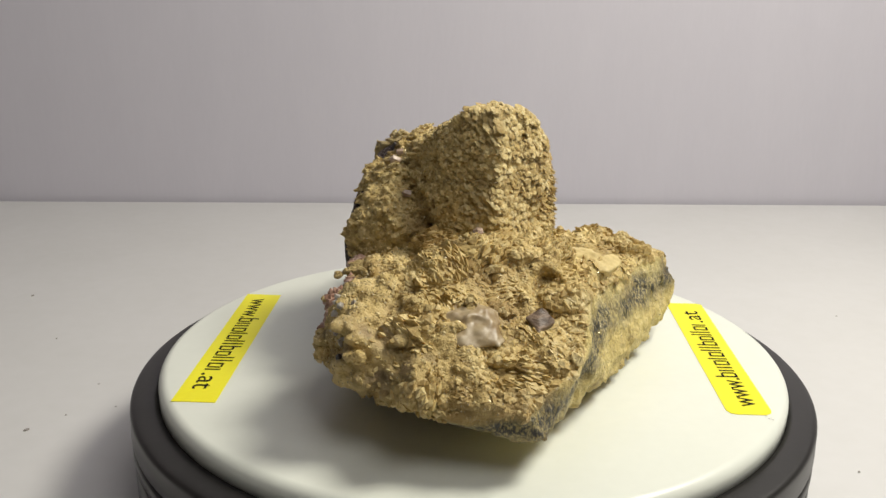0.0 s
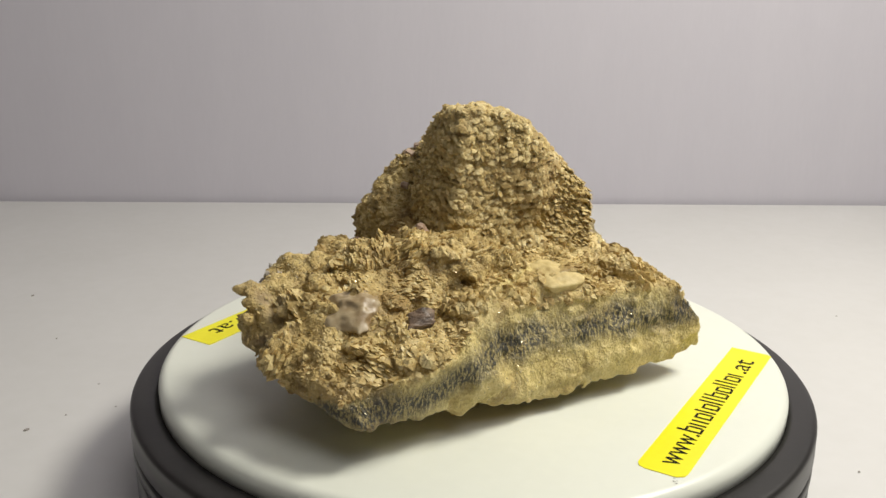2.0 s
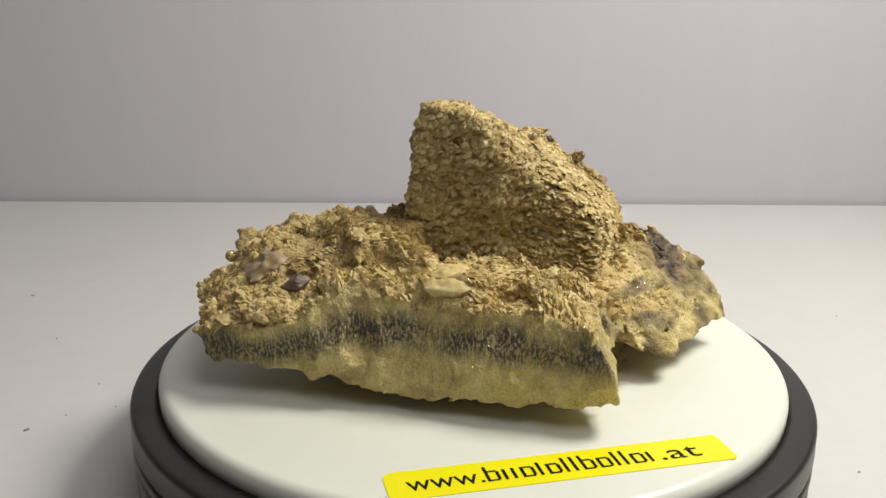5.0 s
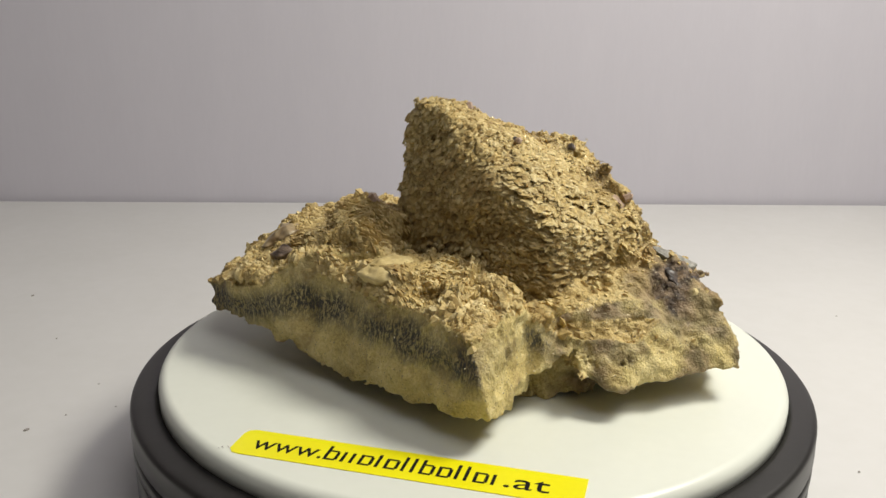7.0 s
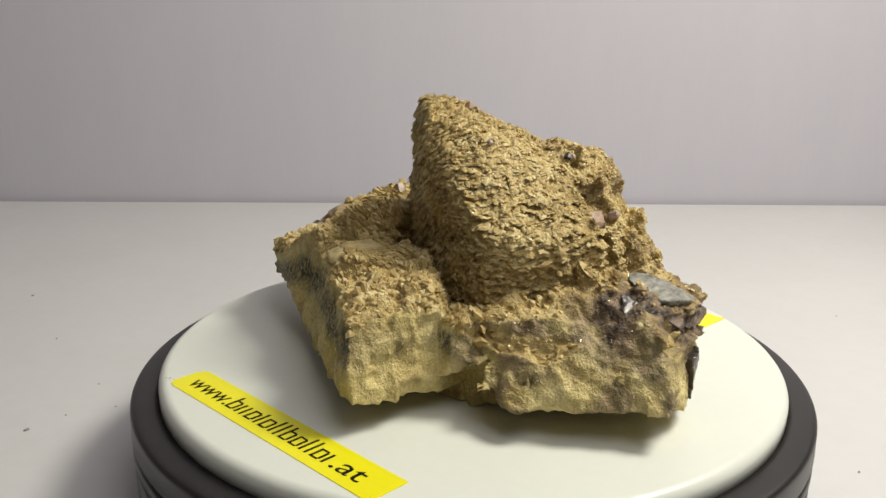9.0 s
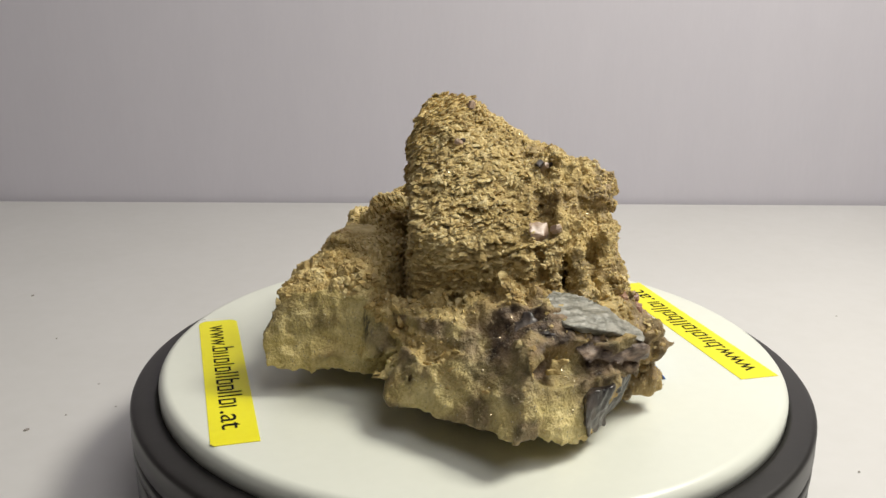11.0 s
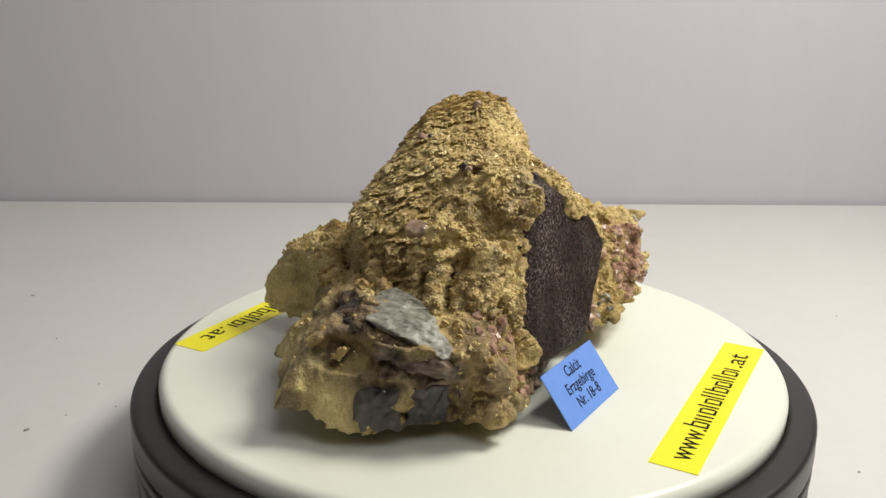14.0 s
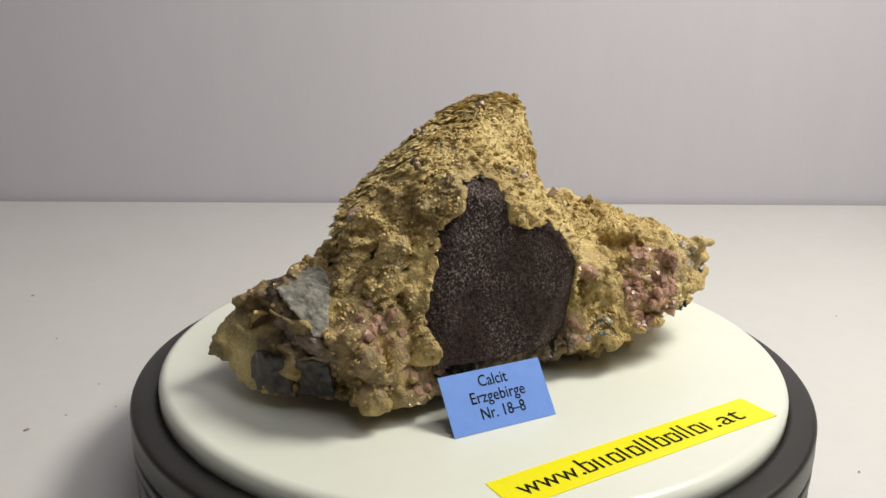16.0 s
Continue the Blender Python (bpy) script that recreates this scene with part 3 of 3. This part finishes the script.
    d = fld.press(d, ((31, 35, 17, 10, 3.6), (44, -3, 30, 6, 2.5), (13, 56, 25, 6, 2.0), (-17, 57, 9, 7, 3.0), (11, -49, 30, 6, 2.5), (17, -39, 34, 6, 2.0),
                      (-17, -68, 27, 6, 2.5), (35, -24, 27, 6, 2.0), (32, 0, 35, 6, 1.8), (22, -66, 25, 8, -2.5), (30, -41, 31, 8, -2.3), (34, -47, 12, 9, -1.6), (31, -46, 4, 5, 3.5), (34, 19, 33, 7, -3.0)))
    fld.roughen(d, 5, base_relief)
    d = np.maximum(d, -fld.z)
    v, q = largest(*fld.surface(d))
    n = normals(v, q)
    wob = vnoise(v, 6, 5)
    broken = freshly_broken(v)
    clean = fld.facing(v)
    az = np.degrees(np.arctan2(clean[:, 1], clean[:, 0]))
    mid = 21.5 - 8 * np.clip((-45 - v[:, 1]) / 22, 0, 1) + 1.5 * wob
    ore = broken * np.clip(1.5 - np.abs(v[:, 2] - mid) / 4.5, 0, 1) * np.clip(1.1 - (az - 5) / 30, 0.3, 1)
    ore *= np.clip(1.15 + 0.7 * vnoise(v, 8, 31), 0.2, 1)
    violet = np.maximum.reduce([1.5 * near(v, (4, 62, 28), 13), 1.5 * near(v, (10, 56, 28), 10), near(v, (23, 21, 22), 4), near(v, (-20, -66, 30), 4), near(v, (-32, 40, 18), 8), near(v, (-28, 46, 29), 4),
                                1.2 * near(v, (-10, 67, 21), 10), 1.2 * near(v, (-22, 63, 19), 9), 1.2 * near(v, (-24, 60, 12), 9), near(v, (-30, 52, 14), 7), near(v, (-9, 62, 26), 7), near(v, (8, -60, 30), 4), 0.6 * near(v, (-36, -45, 20), 11)])
    violet = np.clip(violet * (0.7 + 0.7 * vnoise(v, 5, 17)), 0, 1)
    brown = np.clip((v[:, 1] - 26) / 6, 0, 1) * np.clip((v[:, 0] - 4) / 5, 0, 1) * np.clip(0.3 + 1.5 * vnoise(v, 6, 101), 0, 0.75) * broken
    violet = np.maximum(violet, brown)
    side = np.clip((-v[:, 0] - 18) / 8, 0, 1) * np.clip((v[:, 1] + 30) / 20, 0, 1)
    violet = np.maximum(violet, near(v, (-19, -67, 26), 13) * np.clip(0.3 + 1.3 * vnoise(v, 5, 131), 0, 0.8))
    violet = np.maximum(violet, np.clip(0.8 - in_window(v[:, 1], v[:, 2] + 6) / 2, 0, 1) * (v[:, 0] < -18))
    violet = np.maximum(violet, side * np.clip(0.25 + 1.0 * vnoise(v, 7, 121), 0, 0.7))
    finish("rock_base", v, q, {"broken": broken, "ore": ore, "violet": violet}, OCHRE_ROCK, rock, "broken ochre rock with a dark speckled ore band")
    base_v, base_n, base_q = v, n, q

    smooth_spot = near(v, (33, -16, 35), 9)
    weight = (1 - broken) * np.clip(n[:, 2] + 0.75, 0, 1) * (1 - smooth_spot) * (v[:, 2] > 4) * (1 - 0.8 * violet) * (1 - 0.4 * side) * (1 - near(v, (-13, 68, 13), 9)) * (1 - near(v, (-12, 57, 31), 10.5)) * (1 - near(v, (4, 63, 28), 9)) * (1 - near(v, (10, 56, 28), 9)) * (1 - near(v, (-16, 64, 22), 8)) * (1 - near(v, (-2, -61, 33), 6.5)) * (1 - near(v, (17, -54.5, 32), 3.5))
    weight *= 1 - 0.65 * near(v, (-19, -67, 26), 12)
    weight *= 1 - 0.75 * np.clip((v[:, 1] - 20) / 6, 0, 1) * np.clip((v[:, 0] - 8) / 5, 0, 1)
    at, pick = scatter(rng, v, q, weight, 12000)
    out = n[q[pick, 0]]
    turn = np.stack([vnoise(at, 9, 41), vnoise(at, 9, 53), vnoise(at, 9, 67)], 1) * 1.6
    lean = turn * 1.1 + out * 0.45 + rng.normal(0, 0.28, at.shape)
    grow = np.ones(len(at))
    for x, y, z, r in rosettes:
        inside = np.linalg.norm(at - np.array((x, y, z)), axis=1) < r + 2.2
        axis = rng.normal(0, 1, 3) * np.array((1, 1, 0.5)) + np.array((0, 0, 0.7))
        lean[inside] = axis / np.linalg.norm(axis) + rng.normal(0, 0.13, (inside.sum(), 3))
        grow[inside] = 1.3
    size = (0.92 - 0.42 * np.clip((-at[:, 0] - 16) / 8, 0, 1)) * grow * rng.uniform(0.5, 1.35, len(at)) * np.clip(1.0 + 0.9 * vnoise(at, 8, 83), 0.4, 1.7)
    pv, pf = plates(rng, at - out * 0.1, out, lean, size, size * rng.uniform(0.48, 0.85, len(at)), 0.9, 1.05)
    tagged(part("base_crust", raw("base_crust", pv / 1000, pf, OCHRE_CRUST, False), rock, "glittering crust of tiny ochre plates"), kind="stuff")

    # the steep crystal on top of it
    fld = Field((-44, -36, 14), (36, 58, 82), 0.5)
    peak, shoulder = fld.cut(PEAK), fld.cut(SHOULDER)
    crease = np.clip(0.5 + (shoulder - peak) / 18.0, 0, 1)
    d = np.maximum(peak * crease + shoulder * (1 - crease) - 9.0 * crease * (1 - crease), 16 - fld.z)
    for a, b, r in (((-17, 28, 60), (-13, 44, 42), 3.0), ((-13, 44, 42), (-13, 50, 30), 4.0), ((-23, 39, 44), (-24, 46, 28), 4.5), ((-18, 44, 36), (-20, 49, 28), 4.0)):
        d = np.minimum(d, fld.capsule(a, b, r))
    for a, b, r in (((-10, 14, 68), (-9, 31, 62), 1.2), ((-9, 31, 61), (-4, 43, 49), 3.4), ((-13, 27, 63), (-12, 26, 60), 2.0), ((-2, 44, 44), (-3, 47, 38), 1.8)):
        d = np.maximum(d, -fld.capsule(a, b, r))
    d = fld.press(d, ((16, 1, 40, 9, 3.8), (21, 10, 43, 7, 1.2), (-4, 32, 52, 6, 1.5), (17, 36, 30, 9, 3.2), (-14, 44, 40, 8, 1.2), (-20, 36, 50, 5, 2.6), (-26, 34, 45, 4, 2.0), (4, 40, 49, 7, -1.8), (-26, 33, 55, 6, -1.2), (3, -21, 66, 6, -1.2)))
    gy, gz = np.broadcast_arrays(fld.y, fld.z)
    flat = np.stack([np.zeros(gy.size), gy.ravel(), gz.ravel()], 1)
    win = in_window(gy, gz) + (1.3 * vnoise(flat, 5, 111) + 0.8 * vnoise(flat, 2, 113)).reshape(gy.shape).astype(np.float32)
    fld.slopes(d)

    def scales(p):
        """Steps of the parallel crystal scales, in uneven rows."""
        flank = on_flank(p)[:, None]
        lean = scale_axis(flank)
        west = np.clip((-p[:, 0] - 1) / 10, 0, 1)
        s = (p * lean).sum(1) / (2.7 - 0.5 * flank[:, 0]) + 0.8 * vnoise(p, 3.2, 61) + 0.4 * flank[:, 0] * vnoise(p, 9, 65)
        return (s - np.floor(s) - 0.5) * (1.3 + 0.25 * flank[:, 0]) * (1 + 0.7 * vnoise(p, 3, 63)) * (1 - 0.55 * west)

    fld.roughen(d, 4, lambda p: 0.35 + 0.5 * vnoise(p, 7, 3) + 0.5 * vnoise(p, 3.0, 9) + 0.35 * vnoise(p, 1.5, 29) + 1.2 * scales(p)
                + np.clip((-p[:, 0] - 6) / 6, 0, 1) * np.clip((p[:, 1] - 18) / 8, 0, 1) * (-1.8 * (np.abs(vnoise(p, 5, 91)) - 0.25) - 1.8 * (np.abs(vnoise(p * np.array((1, 0.6, 0.35), np.float32), 3.2, 93)) - 0.25))
                + np.clip((-p[:, 0] - 4) / 6, 0, 1) * (0.75 * vnoise(p, 1.5, 95) + 0.7 * vnoise(p, 2.6, 96) - 0.9 * (np.abs(vnoise(p, 2.0, 98)) - 0.3)))
    d = np.maximum(d, -np.maximum(np.maximum(win, fld.x + 20), -shoulder - 4.0))
    v, q = largest(*fld.surface(d))
    n = normals(v, q)
    zero = np.zeros(len(v))
    violet = np.clip(np.maximum.reduce([near(v, (2, 2, 74), 3), near(v, (-23, 1, 58), 4)]) * 0.6, 0, 1)
    west = np.clip((-v[:, 0] - 3) / 8, 0, 1) * np.clip((v[:, 1] - 8) / 8, 0, 1)
    violet = np.maximum(violet, west * np.clip(0.30 + 0.9 * vnoise(v, 7, 121), 0, 0.7))
    finish("crusted_crystal", v, q, {"broken": zero, "ore": zero, "violet": violet}, OCHRE_ROCK, rock, "steep ochre crystal with scaly faces")

    pit = in_window(v[:, 1], v[:, 2])
    weight = np.where((v[:, 0] < -22) & (pit < 0.8), 0.0, 1.0) * (v[:, 2] > 18) * np.clip(n[:, 2] + 1.0, 0, 1) * (1 + 0.2 * west)
    at, pick = scatter(rng, v, q, weight, 12500)
    out = n[q[pick, 0]]
    flank = on_flank(at)[:, None]
    grainy = np.clip((2 - at[:, 0]) / 12, 0, 1)
    lean = scale_axis(flank) + rng.normal(0, 1, at.shape) * (0.16 + 0.55 * grainy[:, None]) + out * (0.45 - 0.2 * flank)
    size = (1.05 - 0.52 * grainy - 0.36 * flank[:, 0] * (1 - grainy)) * rng.uniform(0.5, 1.3, len(at)) * np.clip(0.95 + 0.5 * vnoise(at, 6, 85), 0.45, 1.4)
    pv, pf = plates(rng, at + out * (0.02 + 0.2 * rng.rand(len(at)) - 0.1 * grainy)[:, None], out, lean, size, size * (rng.uniform(0.24, 0.44, len(at)) + 0.12 * flank[:, 0] + 0.36 * grainy), 0.9, 1.25 + 0.75 * flank[:, 0] - 0.95 * grainy * flank[:, 0] - 0.1 * grainy)
    tagged(part("crystal_crust", raw("crystal_crust", pv / 1000, pf, OCHRE_CRUST, False), rock, "rows of parallel ochre scales"), kind="stuff")

    spots, pick = scatter(rng, v, q, weight, 6500)
    low, pick2 = scatter(rng, base_v, base_q, np.clip(base_n[:, 2] + 0.9, 0, 1), 9000)
    at, out = np.concatenate([spots, low]), np.concatenate([n[q[pick, 0]], base_n[base_q[pick2, 0]]])
    size = rng.uniform(0.08, 0.22, len(at))
    pv, pf = plates(rng, at + out * 0.2, out, out + rng.normal(0, 0.5, at.shape), size, size * 0.3, 1.0)
    tagged(part("glitter", raw("glitter", pv / 1000, pf, GLITTER, False), rock, "tiny glittering crystal faces"), kind="stuff")

    # dark window
    peak_v = v
    body = np.maximum(np.maximum(shoulder + 0.9, win - 0.2), fld.x + 17)
    body += 1.3 * np.clip((fld.y - 20) / 6, 0, 1) * np.clip((fld.z - 46) / 5, 0, 1)
    fld.roughen(body, 2.5, lambda p: 0.4 * vnoise(p, 6, 71) + 0.22 * vnoise(p, 1.1, 77))
    v, q = fld.surface(body)
    part("dark_face", raw("dark_face", v / 1000, q, DARK_FACE), rock, "dark brown finely felted mineral face")

    # quartz pieces at the end
    part("quartz_plate", chunk([(1, 58, 34.2), (-1, 53, 35.8), (-7, 51, 35.8), (-15, 54, 33), (-22, 57.5, 29), (-26, 60.5, 25.4), (-23.5, 63, 24.8), (-14, 64.8, 29), (-3, 64.5, 31.3), (0, 60, 29), (-6, 53, 29), (-23, 60, 22.5), (-14, 62, 25.5)], GREY_QUARTZ, "quartz_plate", 0.5, 0.2, False), rock, "translucent grey quartz plate")
    part("brown_slab", chunk([(-3, 62.5, 28.5), (-14, 64, 27), (-24, 64, 23.5), (-27.5, 61.5, 22.5), (-26.5, 63, 18.5), (-15, 66.5, 20.5), (-8, 66.5, 23), (-4, 65, 25), (-15, 55, 22), (-24, 56, 20), (-6, 57, 24)], BROWN_SPAR, "brown_slab", 0.9, 0.5, False), rock, "dark violet-brown layered slab under the quartz")
    part("ochre_knob", chunk([(3, 68, 26), (-2, 70.5, 26), (-1, 71, 21), (4, 69, 21), (1, 65, 23)], OCHRE_ROCK, "ochre_knob", 0.7, 0.5), rock, "small yellow knob in the hollow")
    part("smoky_crystal", chunk([(-3.8, 73.5, 17), (-14.5, 68.6, 17), (-13.8, 65.6, 5), (-5.8, 72.5, 5), (-4.3, 73.5, 11), (-8, 60, 10), (-14, 60, 15)], SMOKY_QUARTZ, "smoky_crystal", 0.7, 0.25, False), rock, "dark smoky quartz crystal")
    part("smoky_crystal", chunk([(-14, 67.3, 16), (-25, 60.0, 18), (-22, 57, 5), (-13, 64.5, 5), (-15, 55, 10), (-20, 55, 16)], SMOKY_QUARTZ, "smoky_crystal", 0.8, 0.25, False), rock, "dark smoky quartz crystal")
    part("smoky_crystal", chunk([(3, 65, 30), (9, 57, 31), (-1, 56, 33.5), (-2, 64, 29), (8, 64, 27), (2, 58, 25)], SMOKY_QUARTZ, "smoky_crystal", 0.9, 0.3, False), rock, "dark smoky quartz crystal")
    part("milky_lump", chunk([(-12, -63, 29.5), (-9, -57, 33), (0, -54, 34.5), (7, -56, 33), (9.5, -60, 30), (6, -66, 28), (-1, -68.5, 27.5), (-9, -67, 27.5), (-5, -61.5, 35), (3, -59.5, 35.6), (-1, -64, 33.3), (-2, -60, 25)], MILKY, "milky_lump", 1.2, 0.3), rock, "brownish to milky glassy quartz lump")
    part("grey_lump", chunk([(12.5, -55, 31), (18, -50, 31.7), (21, -54, 30), (16, -59, 29), (16.5, -54, 33), (18.5, -54.5, 32.3), (17, -54, 26)], BROWN_SPAR, "grey_lump", 0.4, 0.15), rock, "small grey-brown glassy quartz lump")

    part("smooth_facet", chunk([(24, -20, 34.8), (28, -26, 33.4), (38, -23, 33.0), (43, -14, 33.4), (37, -7, 34.8), (27, -11, 35.6), (33, -18, 36.8), (37, -16, 36.2), (29, -16, 36.8), (28, -20, 28), (37, -18, 28), (34, -12, 29)], CREAM, "smooth_facet", 0.6, 0.3), rock, "smooth cream-coloured cleavage face")

    # pink druse on the flank
    spots, aim = [], []
    for centre, reach, m in (((-34, -39, 27), 9, 130), ((-37, -38, 18), 8, 110), ((-34, -47, 29), 5, 18), ((-31, 47, 26), 8, 30), ((-34, 38, 14), 7, 22), ((-33, -14, 12), 6, 12), ((-36, -12, 33), 6, 14)):
        far = np.linalg.norm(base_v - np.array(centre), axis=1)
        ids = np.nonzero((far < reach) & (base_n[:, 0] < 0.1))[0]
        keep = rng.choice(ids, min(m, len(ids)), replace=False)
        spots.append(base_v[keep])
        aim.append(base_n[keep])
    spots, aim = np.concatenate(spots), np.concatenate(aim)
    m = len(spots)
    tagged(part("pink_druse", prisms(rng, spots - aim * 1.5, aim, rng.uniform(0.0016, 0.0031, m), rng.uniform(0.0007, 0.0018, m), "pink_druse", PINK_QUARTZ), rock, "cluster of small pink quartz crystals"), kind="stuff")
    for name, mat, label, spot, count, reach, wide in (("pale_druse", PALE_QUARTZ, "cluster of whitish quartz points", (-32, -56, 30), 22, 5.5, 0.0013), ("pale_druse", PALE_QUARTZ, "splintery white crystals below the dark face", (-29, -11, 7), 22, 5, 0.0006),
                                                       ("dark_druse", SMOKY_QUARTZ, "small dark glassy crystals", (-38, -49, 18), 4, 2.5, 0.0016), ("dark_druse", SMOKY_QUARTZ, "small dark glassy crystals", (-31, -64, 25), 3, 2.5, 0.0014),
                                                       ("grey_druse", GREY_QUARTZ, "patch of grey quartz", (-35, -21, 13), 14, 4, 0.0015)):
        ids = np.nonzero((np.linalg.norm(base_v - np.array(spot), axis=1) < reach) & (base_n[:, 0] < 0.2))[0]
        keep = rng.choice(ids, min(count, len(ids)), replace=False)
        k = len(keep)
        tagged(part(name, prisms(rng, base_v[keep] - base_n[keep], base_n[keep], rng.uniform(0.0018, 0.0032, k), rng.uniform(0.35, 0.75, k) * wide, name, mat), rock, label), kind="stuff")
    part("pink_crystal", chunk([(-6.6, 40, 50), (-1.5, 39.5, 50.5), (-0.4, 42.5, 48.6), (-4.6, 43.6, 47.6), (-6.4, 42.4, 45.2), (-1.6, 42.8, 45), (-4, 38, 46)], ROSE_QUARTZ, "pink_crystal", 0.35, 0.1, False), rock, "pale pinkish-brown cleaved crystal")
    single = ((1, -1, 74.5, 1.8), (-23, 0.5, 58, 2.2), (1.5, -31, 44.5, 2.6), (-22, 3, 60, 1.6), (-11, 26, 61, 1.8), (-6.5, 43, 49, 2.0), (-20, -8, 52, 1.8), (9, 14, 67.5, 1.6))
    both = np.concatenate([peak_v, base_v])
    for x, y, z, r in single:
        spot = both[np.linalg.norm(both - np.array((x, y, z)), axis=1).argmin()]
        me = prisms(rng, spot[None], np.array([(x * 0.03, y * 0.03, 0.5)]), [r * 0.0010], [r * 0.0006], "pink_crystal", ROSE_QUARTZ)
        part("pink_crystal", me, rock, "small pinkish clear crystal")
    for x, y, z, r in ((8.5, 13.5, 67, 2.0), (-9.5, 26, 62, 2.6), (-13, 24, 61.5, 1.8), (-28, 15, 58, 2.4)):
        spot = peak_v[np.linalg.norm(peak_v - np.array((x, y, z)), axis=1).argmin()]
        me = prisms(rng, spot[None], np.array([(x * 0.02, y * 0.01, 0.5)]), [r * 0.0006], [r * 0.00042], "dark_crystal", SMOKY_QUARTZ)
        part("dark_crystal", me, rock, "small dark brown crystal")
    return rock


ROCK = build_specimen()


# ---- the little name card ----
def build_card():
    card = tagged(new("name_card"), "small blue printed name card leaning against the specimen", "card")
    up = Vector((9.4, -1.0, 12.2)).normalized()
    along = Vector((-2.4, -30.3, 0)).normalized()
    up = (up - along * up.dot(along)).normalized()
    m = Matrix((along, up, along.cross(up))).transposed().to_4x4()
    m.translation = Vector((-0.0466, 0.0365, 0.0))
    sheet_ob = part("card_sheet", from_bm("card_sheet", sheet([(0, 0), (0.0302, 0), (0.0302, 0.0157), (0, 0.0157)], 0.00025), CARD_BLUE), card, "", m)
    for text, x, y, w in (("Calcit", 0.0108, 0.0113, 0.0085), ("Erzgebirge", 0.0073, 0.0072, 0.0161), ("Nr. 18\u20138", 0.0091, 0.0029, 0.0130)):
        me, w = lettering(text, 0.0043, INK, w, 0.00002)
        part("lettering", me, sheet_ob, "black printed letters", pose(x, y, 0.00030))
    return card


CARD = build_card()


# ---- specks on the table ----
def build_specks():
    rng = random.Random(5)
    bm = bmesh.new()
    for x, y, r in ((-0.1480, 0.0084, 0.0009), (-0.2066, 0.1378, 0.0008), (-0.1396, 0.0200, 0.0004), (-0.1727, 0.0871, 0.0005), (-0.1250, 0.0275, 0.0004), (0.1227, -0.0021, 0.0005), (0.1666, 0.1383, 0.0004), (-0.1382, 0.0453, 0.0004)):
        bmesh.ops.create_icosphere(bm, subdivisions=1, radius=r, matrix=pose(x, y, TABLE_Z + r * 0.3, 0, 0, rng.uniform(0, 90)) @ Matrix.Diagonal((1.4, 0.8, 0.4, 1)))
    tagged(new("dust", from_bm("dust", bm, DUST)), "few dark specks of dust lying on the table", "dust", kind="stuff")


build_specks()


def motions():
    rows = [(float(t), pose(0, 0, 0, 0, 0, TURN * t)) for t in range(17)]
    for thing in (PLATE, ROCK, CARD):
        walk(thing, rows)


motions()
